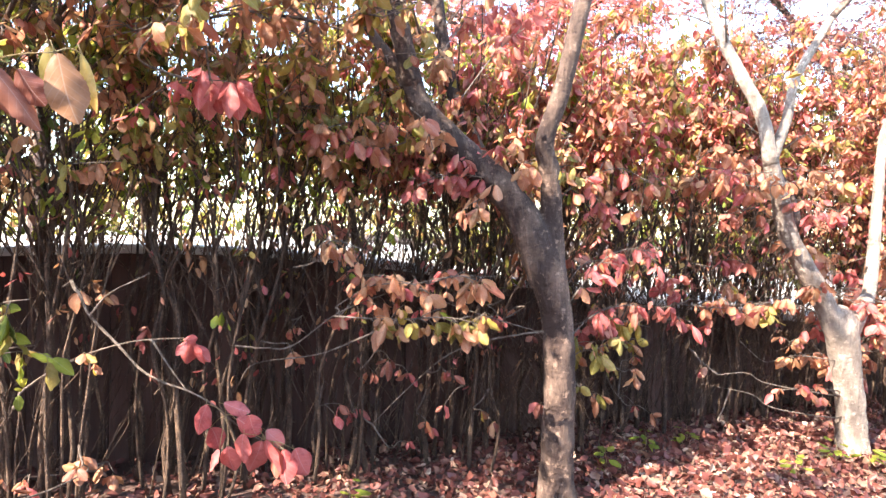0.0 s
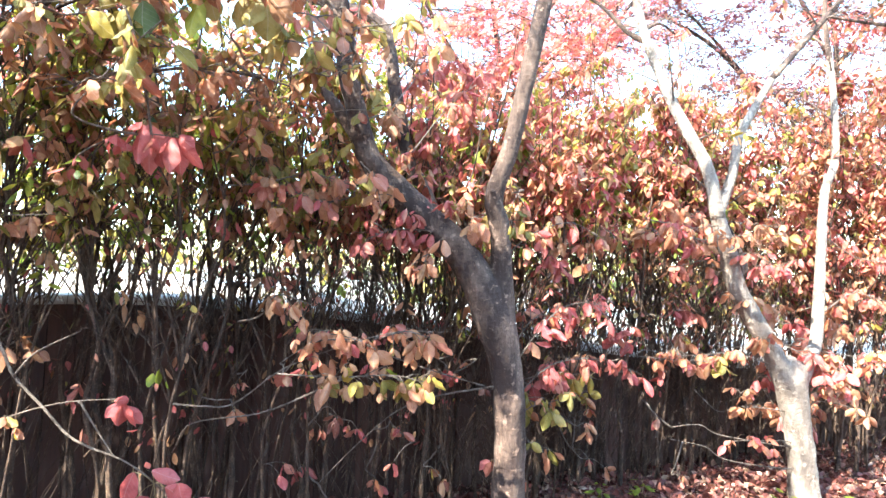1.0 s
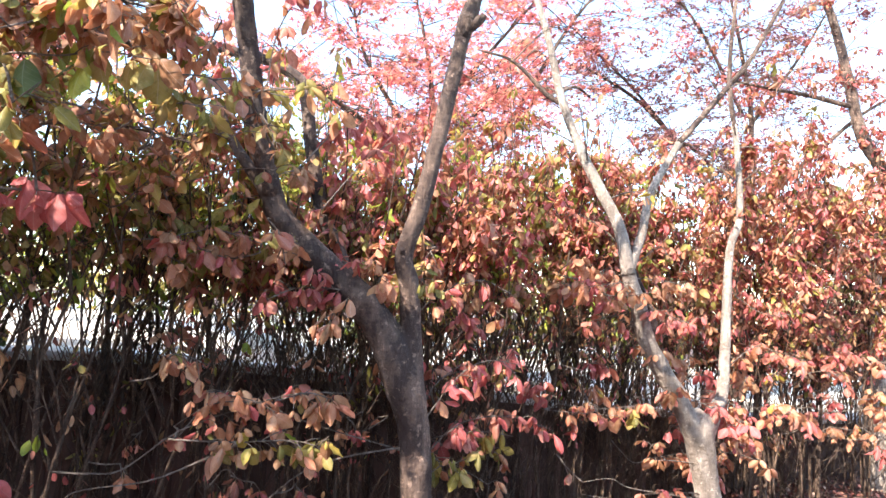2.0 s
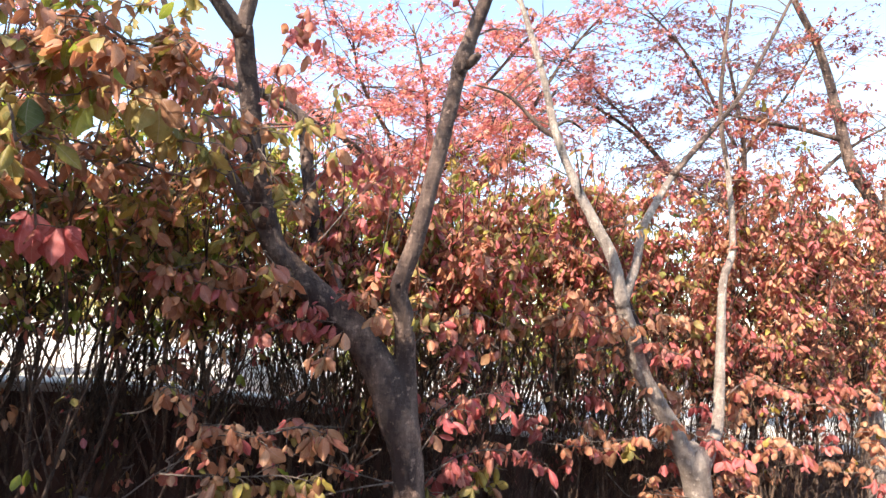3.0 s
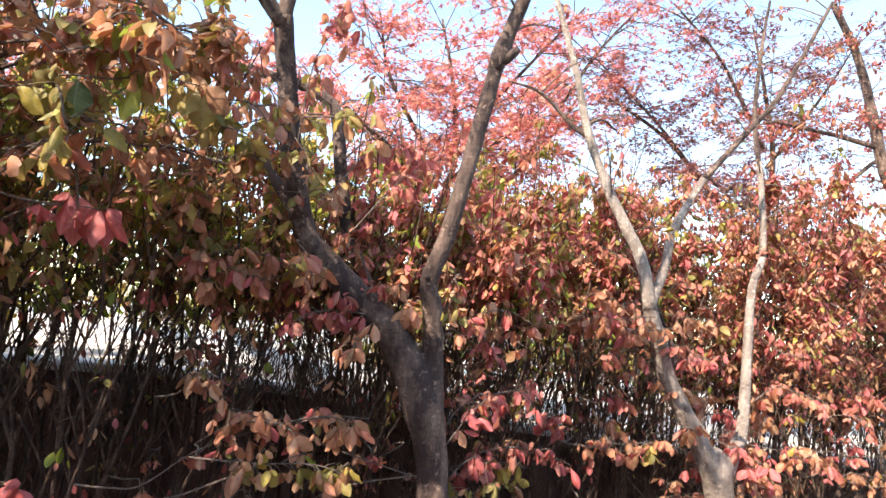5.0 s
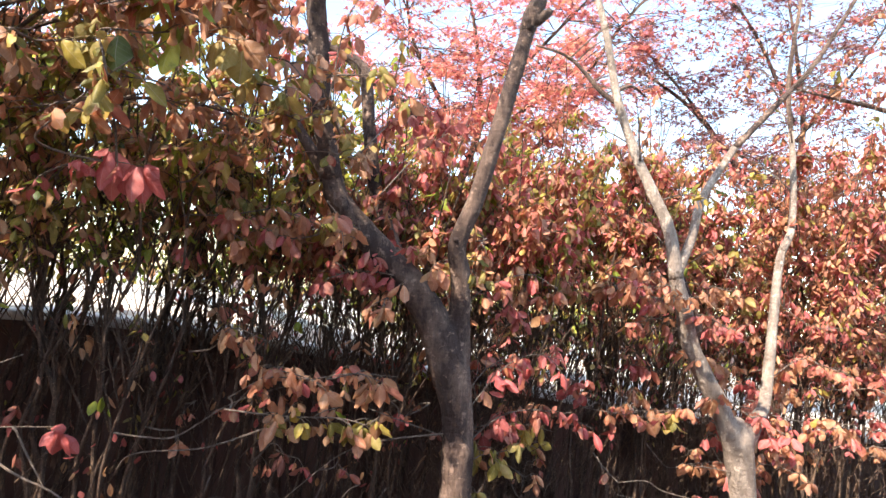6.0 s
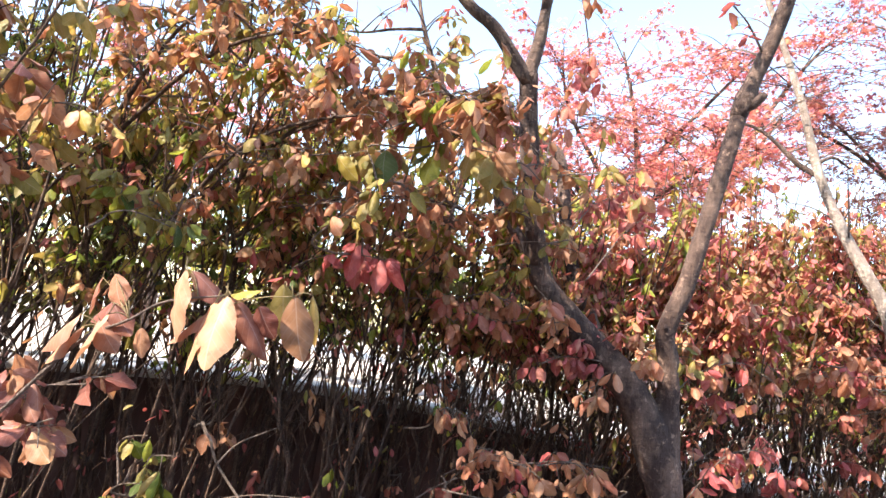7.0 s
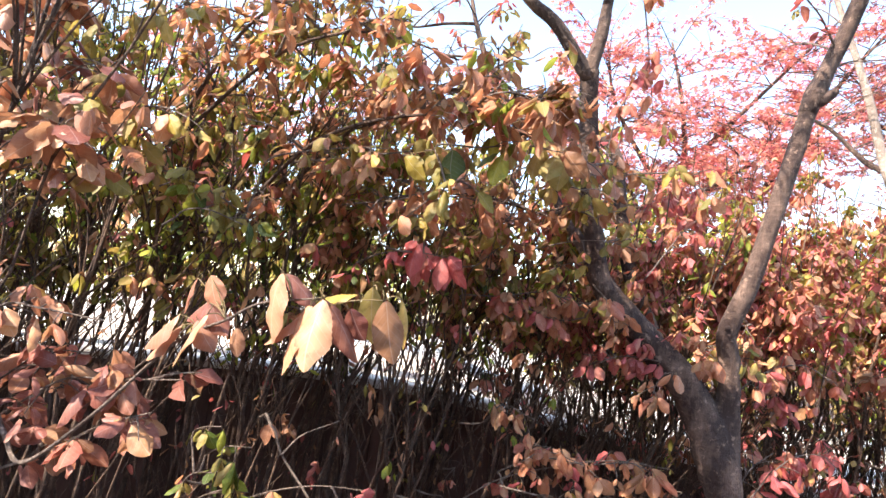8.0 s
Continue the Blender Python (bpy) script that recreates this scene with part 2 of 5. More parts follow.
def curve_through(points, per=6):
    """Catmull-Rom points through the given ones."""
    p = np.array(points, float)
    if len(p) == 2:
        s = np.linspace(0, 1, per + 1)[:, None]
        return p[0] * (1 - s) + p[1] * s
    q = np.vstack((2 * p[0] - p[1], p, 2 * p[-1] - p[-2]))
    out = []
    for i in range(1, len(q) - 2):
        a, b, c, d = q[i - 1:i + 3]
        for s in np.arange(per) / per:
            out.append(0.5 * (2 * b + (c - a) * s + (2 * a - 5 * b + 4 * c - d) * s * s + (3 * b - a - 3 * c + d) * s ** 3))
    out.append(p[-1])
    return np.array(out)


def tube(line, r0, r1, sides=6, rough=0.0, taper=1.0, radii=None):
    """A tapered tube along a line, with its ends closed: verts, quads, tris."""
    n = len(line)
    s = np.linspace(0, 1, n) ** taper
    rad = np.asarray(radii) if radii is not None else r0 + (r1 - r0) * s
    tan = np.gradient(line, axis=0)
    tan /= np.linalg.norm(tan, axis=1)[:, None] + 1e-9
    u = np.cross(tan[0], (0.3, 0.9, 0.1))
    u /= np.linalg.norm(u) + 1e-9
    verts = []
    ang = np.arange(sides) * 2 * np.pi / sides
    for i in range(n):
        u = u - tan[i] * (u @ tan[i])
        u /= np.linalg.norm(u) + 1e-9
        w = np.cross(tan[i], u)
        k = np.full(sides, rad[i])
        if rough:
            k = np.array([rad[i] * (1 + rough * noise.noise(Vector((math.cos(a) * 1.3, math.sin(a) * 1.3, i * 0.45 + r0 * 90)))) for a in ang])
        verts.append(line[i] + np.outer(np.cos(ang) * k, u) + np.outer(np.sin(ang) * k, w))
    verts.append(np.array([line[0], line[-1]]))
    i, j = np.meshgrid(np.arange(n - 1), np.arange(sides), indexing="ij")
    j2 = (j + 1) % sides
    quads = np.stack((i * sides + j, i * sides + j2, (i + 1) * sides + j2, (i + 1) * sides + j), -1).reshape(-1, 4)
    j = np.arange(sides)
    j2 = (j + 1) % sides
    caps = np.vstack((np.stack((j2, j, np.full(sides, n * sides)), 1), np.stack(((n - 1) * sides + j, (n - 1) * sides + j2, np.full(sides, n * sides + 1)), 1)))
    return np.vstack(verts), quads, caps


def joined(tubes):
    vs, qs, ts, k = [], [], [], 0
    for v, q, t in tubes:
        vs.append(v)
        qs.append(q + k)
        ts.append(t + k)
        k += len(v)
    return np.vstack(vs), [np.vstack(qs), np.vstack(ts)]


def tubes_mesh(name, tubes, material):
    v, f = joined(tubes)
    return mesh_from(name, v, f, [material])


# ---- leaf shapes: x across, y along, z off the blade; length 1 ----
def blade(sections, half, fold, bend, twist=0.0, crinkle=0.03, cols=(-1, 0, 1), teeth=0.0):
    """Rows across a rounded oval; its margins droop by fold, its tip by bend; teeth notch the margin."""
    vs, uv, m = [(0, 0, 0)], [(0.5, 0.0)], len(cols)
    for i, (v, w) in enumerate(sections):
        w = w * (1 + teeth * (1 if i % 2 else -1))
        for sx in cols:
            x = sx * w * half * (1 + 0.05 * math.sin(v * 9 + sx * 1.7 + half * 60)) + 0.03 * math.sin(v * 4 + half * 40)
            z = -bend * v * v - abs(sx) ** 1.5 * w * half * fold + x * twist * v + crinkle * math.sin(v * 15 + sx * 2.2 + bend * 30) * abs(sx) * w
            vs.append((x, v, z))
            uv.append((0.5 + 0.5 * sx * w, v))
    vs.append((0.02 * math.sin(half * 90), 1.0, -bend))
    uv.append((0.5, 1.0))
    n = len(sections)
    tris = [(0, 2 + k, 1 + k) for k in range(m - 1)]
    for i in range(n - 1):
        for k in range(m - 1):
            a, b = 1 + m * i + k, 1 + m * (i + 1) + k
            tris += [(a, a + 1, b + 1), (a, b + 1, b)]
    e, a = len(vs) - 1, 1 + m * (n - 1)
    tris += [(a + k, a + k + 1, e) for k in range(m - 1)]
    return np.array(vs, float), np.array(tris), np.array(uv, float)


def oval(v):
    """Half width of the leaf at v along it: full and rounded, drawn out into a short tip."""
    return math.sin(math.pi * min(1, v * 0.985) ** 1.05) ** 0.66 * (1 - 0.38 * max(0, v - 0.7) / 0.3)


MID = [(v, oval(v)) for v in (0.12, 0.46, 0.82)]
FINE = [(v, oval(v)) for v in (0.04, 0.12, 0.24, 0.38, 0.52, 0.66, 0.78, 0.88, 0.95)]
SAWN = [(v, oval(v)) for v in np.linspace(0.03, 0.97, 27)]
CURLS = ((0.285, 0.40, 0.16, 0.15), (0.31, 0.28, 0.34, -0.2), (0.25, 0.75, 0.30, 0.3), (0.30, -0.35, 0.50, 0.25), (0.29, 0.50, 0.05, -0.3), (0.23, 1.15, 0.65, 0.2), (0.32, 0.20, 0.26, -0.45))
FIVE = (-1, -0.55, 0, 0.55, 1)
FINE_BLADES = [blade(FINE, h, f, b, w, 0.055, FIVE) for h, f, b, w in CURLS]
SAWN_BLADES = [blade(SAWN, h, f * 0.8, b * 0.8, w, 0.026, FIVE, 0.024) for h, f, b, w in CURLS]
MID_BLADES = [blade(MID, h, f, b, w) for h, f, b, w in CURLS]

LOW_BLADES = [blade([(0.3, 0.9), (0.7, 0.75)], h, f, b, w) for h, f, b, w in ((0.27, 0.3, 0.12, 0.2), (0.3, 0.1, 0.3, -0.3), (0.25, 0.6, 0.2, 0.4))]
DRY_BLADES = [blade([(0.25, 0.75), (0.6, 1.0)], h, f, b, w, 0.12) for h, f, b, w in ((0.27, 0.9, 0.4, 0.5), (0.3, -0.7, 0.6, -0.6), (0.22, 1.3, 0.1, 0.8), (0.34, 0.3, -0.4, -0.5))]


def star():
    """A maple leaf of five pointed lobes round its stalk."""
    vs, tris = [(0, 0.05, 0.0)], []
    for a, r in ((-118, 0.5), (-62, 0.85), (0, 1.0), (62, 0.85), (118, 0.5)):
        for off, k in ((-17, 0.42), (0, 1.0), (17, 0.42)):
            t = radians(a + off)
            vs.append((math.sin(t) * r * k * 0.75, math.cos(t) * r * k * 0.75 + 0.05, -0.28 * (r * k) ** 2))
    for i in range(5):
        a = 1 + 3 * i
        tris += [(0, a + 1, a), (0, a + 2, a + 1)]
        if i < 4:
            tris.append((0, a + 3, a + 2))
    return np.array(vs, float), np.array(tris), np.array([(0.5, 0.5)] * len(vs), float)


STAR = [star()]


def turned(along, up):
    """Rotation matrices (n, 3, 3) whose columns are across, along and off the blade."""
    y = along / (np.linalg.norm(along, axis=1)[:, None] + 1e-9)
    z = up - y * (up * y).sum(1)[:, None]
    z /= np.linalg.norm(z, axis=1)[:, None] + 1e-9
    return np.stack((np.cross(y, z), y, z), 2)


def leaves_mesh(name, at, along, up, length, palette, shapes, gen, tints=LEAF, tuft=None):
    """Many leaves in one mesh. palette: shares of tints, or one material; most leaves of a tuft share a tint."""
    n = len(at)
    rot = turned(along, up)
    if isinstance(palette, dict):
        keys = list(palette)
        share = np.array([palette[k] for k in keys], float)
        which = gen.choice(len(keys), n, p=share / share.sum())
        if tuft is not None:
            which = np.where(gen.random(n) < 0.72, which[tuft], which)
        mats = [tints[k] for k in keys]
    else:
        which, mats = np.zeros(n, int), [palette]
    kind = gen.integers(0, len(shapes), n)
    vs, fs, ms, us, k = [], [], [], [], 0
    for s, (bv, bt, bu) in enumerate(shapes):
        idx = np.nonzero(kind == s)[0]
        if not len(idx):
            continue
        v = np.einsum("nij,vj->nvi", rot[idx], bv) * length[idx][:, None, None] + at[idx][:, None, :]
        nv = len(bv)
        vs.append(v.reshape(-1, 3))
        fs.append((bt[None] + (np.arange(len(idx)) * nv)[:, None, None] + k).reshape(-1, 3))
        ms.append(np.repeat(which[idx], len(bt)))
        us.append(np.tile(bu, (len(idx), 1)))
        k += len(idx) * nv
    return mesh_from(name, np.vstack(vs), np.vstack(fs), mats, np.concatenate(ms), np.vstack(us))


def hanging(n, gen, droop=0.6, out=None):
    """Directions along and off hanging leaves."""
    a = gen.uniform(0, 2 * np.pi, n)
    along = np.stack((np.cos(a), np.sin(a), -gen.uniform(0.1, 1.6, n) * droop), 1)
    if out is not None:
        along[:, :2] += out[:, :2] * 0.6
    up = np.stack((gen.normal(0, 0.55, n) - 0.25, gen.normal(0, 0.55, n) - 0.15, np.full(n, 0.9)), 1)
    return along, up


def tufts(spots, leaves, gen, droop=1.0, per=5, weights=None, loose=0.018):
    """Whorls of leaves drooping round their twig: places, directions along and off each blade, number of its tuft."""
    n = max(2, leaves // per)
    tip = spots[gen.choice(len(spots), n, p=weights)]
    which, k = np.repeat(np.arange(n), per), np.tile(np.arange(per), n)
    a = gen.uniform(0, 2 * np.pi, n)[which] + k * 2.4 + gen.normal(0, 0.3, n * per)
    fall = gen.uniform(0.1, 1.1, n)[which] * droop + gen.normal(0, 0.28, n * per) + 0.06 * k
    ring = np.stack((np.cos(a), np.sin(a), np.zeros(n * per)), 1)
    along = ring + np.stack((gen.normal(0, 0.15, n)[which], gen.normal(0, 0.15, n)[which], -fall), 1)
    at = tip[which] + ring * 0.012 + gen.normal(0, loose, (n * per, 3)) - np.outer(k // 2, (0, 0, 0.014))
    up = ring * 0.3 + gen.normal(0, 0.22, (n * per, 3)) + np.array((0, 0, 1.0))
    return at, along, up, which * per


PLANTS = []        # (thing, its skeleton points): where twigs may spring from


# ---- ground, wall, paving ----
WALL_LINE = [(-6.2, -0.6, 1.05), (-4.4, 1.6, 1.10), (-3.0, 2.58, 1.12), (-1.7, 2.98, 1.19), (-0.7, 3.27, 1.16), (0.55, 3.62, 1.02), (2.3, 4.25, 0.80), (4.6, 5.1, 0.60), (8.0, 6.4, 0.45), (14.0, 8.5, 0.3)]


def wall_spot(s):
    """A place on the wall's near face, s metres along it from its first point: x, y, top, and the way out of the wall."""
    for (x0, y0, z0), (x1, y1, z1) in zip(WALL_LINE, WALL_LINE[1:]):
        d = math.hypot(x1 - x0, y1 - y0)
        if s <= d:
            k = s / d
            return x0 + (x1 - x0) * k, y0 + (y1 - y0) * k, z0 + (z1 - z0) * k, ((y1 - y0) / d, -(x1 - x0) / d)
        s -= d
    return None


def build_ground():
    n = 150
    gx, gy = np.linspace(-5, 8, n), np.linspace(-4, 7, n)
    X, Y = np.meshgrid(gx, gy)
    Z = np.array([[0.035 * noise.noise(Vector((x * 0.9, y * 0.9, 0))) + 0.012 * noise.noise(Vector((x * 5, y * 5, 3))) for x in gx] for y in gy])
    Z -= 0.01
    v = np.stack((X, Y, Z), -1).reshape(-1, 3)
    i, j = np.meshgrid(np.arange(n - 1), np.arange(n - 1), indexing="ij")
    q = np.stack((i * n + j, i * n + j + 1, (i + 1) * n + j + 1, (i + 1) * n + j), -1).reshape(-1, 4)
    far = np.array([(-900, -900, -0.12), (900, -900, -0.12), (900, 900, -0.12), (-900, 900, -0.12)], float)
    v = np.vstack((v, far))
    k = n * n
    ob = new("ground", mesh_from("ground", v, np.vstack((q, [[k, k + 1, k + 2, k + 3]])), [SOIL]))
    tagged(ob, "dark soil ground under red leaf litter", "ground", kind="structure")


build_ground()


def build_wall():
    wall = thing("wall_back", (0, 3.4, 0), "dark brown retaining wall faced with upright boards", "wall", kind="structure")
    lines = curve_through(WALL_LINE, 5)
    nor = np.gradient(lines[:, :2], axis=0)
    nor /= np.linalg.norm(nor, axis=1)[:, None]
    out = np.stack((nor[:, 1], -nor[:, 0]), 1)

    def strip(profile, low=None):
        """A closed profile of (out of the wall, height over its top, or the ground) swept along the wall."""
        rows = []
        for o, h, ground in profile:
            z = np.full(len(lines), h) if ground else lines[:, 2] + h
            rows.append(np.column_stack((lines[:, 0] + out[:, 0] * o, lines[:, 1] + out[:, 1] * o, z)))
        v = np.vstack(rows)
        n, m = len(lines), len(profile)
        f = []
        for a in range(m):
            b = (a + 1) % m
            i = np.arange(n - 1)
            f.append(np.stack((a * n + i, a * n + i + 1, b * n + i + 1, b * n + i), 1))
        return v, np.vstack(f)
    v, f = strip([(0, -0.3, True), (0, -0.05, False), (-0.22, -0.05, False), (-0.22, -0.3, True)])
    part_of("wall_body", mesh_from("wall_body", v, f, [WALL], smooth=False), wall)
    # upright facing boards with open joints
    steps = np.concatenate(((0,), np.cumsum(np.linalg.norm(np.diff(lines[:, :2], axis=0), axis=1))))
    me, at = None, 1.2
    while at < 13.0:
        wide = R.choice((0.11, 0.13, 0.13, 0.15))
        mid = at + wide / 2
        x, y, top = (np.interp(mid, steps, lines[:, c]) for c in range(3))
        ox, oy = np.interp(mid, steps, out[:, 0]), np.interp(mid, steps, out[:, 1])
        if me is None:
            v = np.array([(a, b, c) for a in (-0.5, 0.5) for b in (0.0, 1.0) for c in (0.0, 1.0)], float)
            v[[3, 7], 1] -= 0.2
            me = mesh_from("board", v, np.array([(0, 1, 3, 2), (4, 6, 7, 5), (0, 4, 5, 1), (2, 3, 7, 6), (0, 2, 6, 4), (1, 5, 7, 3)]), [WALL], smooth=False)
        b = new("board", me)
        m = Matrix(((oy, ox, 0, x), (-ox, oy, 0, y), (0, 0, 1, -0.05), (0, 0, 0, 1)))
        b.matrix_basis = Matrix.Translation(-wall.location) @ m @ Matrix.Diagonal((wide - 0.006, R.uniform(0.019, 0.026), top - 0.004, 1))
        b.parent = wall
        at += wide
    v, f = strip([(0.03, -0.05, False), (0.03, -0.008, False), (0.022, 0.0, False), (-0.25, 0.0, False), (-0.25, -0.05, False)])
    part_of("coping", mesh_from("coping", v, f, [COPING], smooth=False), wall, "pale stone coping")
    v, f = strip([(-0.25, -0.06, False), (-4.0, -0.05, False), (-60.0, -0.02, False), (-60.0, -0.5, False), (-0.25, -0.5, False)])
    tagged(new("pavement", mesh_from("pavement", v, f, [PAVING], smooth=False)), "pale sunlit paving beyond the wall", "pavement", kind="structure")


build_wall()


def build_far_shrubbery():
    """A far bank of shrubs across the paving: leafy clumps from the ground up, with an uneven top."""
    gen = np.random.default_rng(55)
    n, clumps = 7000, 240
    a = gen.uniform(-1.05, 0.85, clumps)
    r = gen.uniform(13.0, 17.0, clumps)
    heart = np.column_stack((np.sin(a) * r, np.cos(a) * r, 0.8 + 3.6 * gen.beta(1.0, 1.5, clumps)))
    pick = gen.integers(0, clumps, n)
    at = heart[pick] + gen.normal(0, 0.45, (n, 3))
    along, up = hanging(n, gen, 0.8)
    ob = new("far_shrubbery", leaves_mesh("far_shrubbery", at, along, up, gen.uniform(0.16, 0.34, n), {"green": 3, "olive": 4, "deep": 3, "yellow": 1, "brown": 2}, LOW_BLADES, gen))
    tagged(ob, "distant bank of olive and yellow-green shrubs across the paving", "shrubs", kind="stuff")


build_far_shrubbery()


def box(name, lo, hi, material):
    v = np.array([(x, y, z) for x in (lo[0], hi[0]) for y in (lo[1], hi[1]) for z in (lo[2], hi[2])], float)
    f = np.array([(0, 1, 3, 2), (4, 6, 7, 5), (0, 4, 5, 1), (2, 3, 7, 6), (0, 2, 6, 4), (1, 5, 7, 3)])
    return mesh_from(name, v, f, [material], smooth=False)


# Added wall behind the camera, never in view; its height limits the sky fill.
tagged(new("unseen_wall", box("unseen_wall", (-14, -5.0, -0.2), (14, -4.7, 3.2), UNSEEN_WALL)), "plain brown wall behind the garden strip", "wall", kind="structure")


# ---- shrubs of the hedge ----
def build_shrub(base, height, stems, palette, leaves, lean=(0.0, 0.0), bare=1.35, label="", group="hedge shrubs", seed=0, spread=0.22, leaf=0.066, thick=0.0105, tall=0.45, brush=0, branchy=(7, 10), shapes=MID_BLADES):
    gen, rr = np.random.default_rng(seed), random.Random(seed)
    shrub = thing("hedge_shrub", base, label, "shrub", group)
    skeleton, leafy = [], []
    for s in range(stems):
        bx, by = base[0] + rr.uniform(-spread, spread), base[1] + rr.uniform(-0.14, 0.14)
        h = height * rr.uniform(0.75, 1.05)
        k = rr.uniform(0.75, 1.25)
        dx, dy = rr.gauss(0.03, 0.17) + lean[0] * k, rr.gauss(0, 0.14) + lean[1] * k
        pts = [(bx, by, base[2] - 0.04)]
        for i in range(1, 10):
            f = i / 9
            pts.append((bx + dx * f ** 1.6 * h / 2 + rr.gauss(0, 0.027), by + dy * f ** 1.6 * h / 2 + rr.gauss(0, 0.022), base[2] + h * f))
        line = curve_through(pts, 2)
        r = rr.choice((0.55, 0.75, 0.9, 1.1, 1.5)) * rr.uniform(0.85, 1.15) * thick
        tubes = [tube(line, r, 0.003, 5, taper=0.9)]
        skeleton.append(line[4:])
        for b in range(rr.randint(*branchy)):
            f = rr.uniform(0.31, 0.88)
            i = int(f * (len(line) - 1))
            a = rr.uniform(0, 2 * math.pi)
            ln = (1 - f * 0.6) * rr.uniform(0.5, 0.95) * tall * height / 2.4 * 1.6
            out = np.array((math.cos(a) * rr.uniform(0.2, 0.6) + lean[0] * 0.5, math.sin(a) * rr.uniform(0.2, 0.6) + lean[1] * 0.5, 1.0))
            start = line[i]
            mid = start + out * ln * 0.5 + np.array((rr.gauss(0, 0.02), rr.gauss(0, 0.02), 0))
            end = start + out * ln * np.array((1.25, 1.25, 1.0))
            bl = curve_through([start, mid, end], 3)
            tubes.append(tube(bl, r * (1 - f) * 0.75 + 0.0022, 0.0018, 4))
            skeleton.append(bl[3:])
            for c in range(rr.randint(2, 4)):
                j = rr.randint(2, len(bl) - 2)
                a2 = rr.uniform(0, 2 * math.pi)
                o2 = np.array((math.cos(a2) * 0.8, math.sin(a2) * 0.8, rr.uniform(0.1, 0.9))) * ln * rr.uniform(0.2, 0.45)
                tl = curve_through([bl[j], bl[j] + o2 * 0.5 + np.array((0, 0, 0.02)), bl[j] + o2], 2)
                tubes.append(tube(tl, 0.0026, 0.0012, 3))
                leafy.append(tl)
            leafy.append(bl)
        leafy.append(line[10:])
        part_of("stem", tubes_mesh("stem", tubes, STEM), shrub)
    spots = np.vstack(leafy)
    low = np.clip((spots[:, 2] - bare) / 0.30, 0.035 if base[0] < 0.3 else 0.15, 1.0)
    if brush:
        low *= np.exp(2.2 * np.clip((spots[:, :2] - np.array(base[:2])) @ (np.array(lean) * 10), -0.6, 0.6))
    at, along, up, tuft = tufts(spots, leaves, gen, 1.0, 5, low / low.sum())
    length = gen.triangular(0.5, 0.95, 1.4, len(at)) * leaf
    part_of("foliage", leaves_mesh("foliage", at, along, up, length, MIX[palette], shapes, gen, tuft=tuft), shrub)
    if brush:
        tubes = []
        for k in range(brush):
            x, y = base[0] + gen.uniform(-0.28, 0.28), base[1] + gen.uniform(-0.2, 0.2)
            z = gen.uniform(0.85 if base[0] < 0.3 else 0.0, 1.75 if base[0] < 0.3 else 1.45)
            d = np.array((gen.normal(0.05, 0.45), gen.normal(0, 0.3), 1.0)) * gen.uniform(0.2, 0.6)
            p = np.array((x, y, z))
            tw = curve_through([p, p + d * 0.35 + gen.normal(0, 0.025, 3), p + d * 0.7 + gen.normal(0, 0.03, 3), p + d], 2)
            tubes.append(tube(tw, gen.uniform(0.0016, 0.0042), 0.001, 3))
            e = tw[3] + np.array((gen.normal(0, 0.8), gen.normal(0, 0.8), 0.8)) * gen.uniform(0.06, 0.16)
            tubes.append(tube(np.array((tw[3], (tw[3] + e) / 2 + gen.normal(0, 0.008, 3), e)), 0.0018, 0.001, 3))
        foot = np.vstack([sk[:7] for sk in skeleton if len(sk) > 12])
        at, along, up, tuft = tufts(foot, 60, gen, 1.3, 3, loose=0.03)
        part_of("dead_leaves", leaves_mesh("dead_leaves", at, along, up, gen.uniform(0.4, 1.0, len(at)) * leaf, {"brown": 3, "salmon": 2, "darkred": 3, "olive": 1}, MID_BLADES, gen, tuft=tuft), shrub, "withered brown leaves")
        for k in range(40 if base[0] < 0.3 else 0):
            p = np.array((base[0] + gen.uniform(-0.28, 0.28), base[1] + gen.uniform(-0.2, 0.2), gen.uniform(0.0, 0.7)))
            d = np.array((gen.normal(0.05, 0.4), gen.normal(0, 0.3), 1.0)) * gen.uniform(0.2, 0.5)
            tubes.append(tube(curve_through([p, p + d * 0.5 + gen.normal(0, 0.03, 3), p + d], 2), gen.uniform(0.002, 0.005), 0.001, 3))
        tagged(part_of("brushwood", tubes_mesh("brushwood", tubes, STEM), shrub), kind="stuff")
    PLANTS.append((shrub, np.vstack(skeleton)))
    return shrub


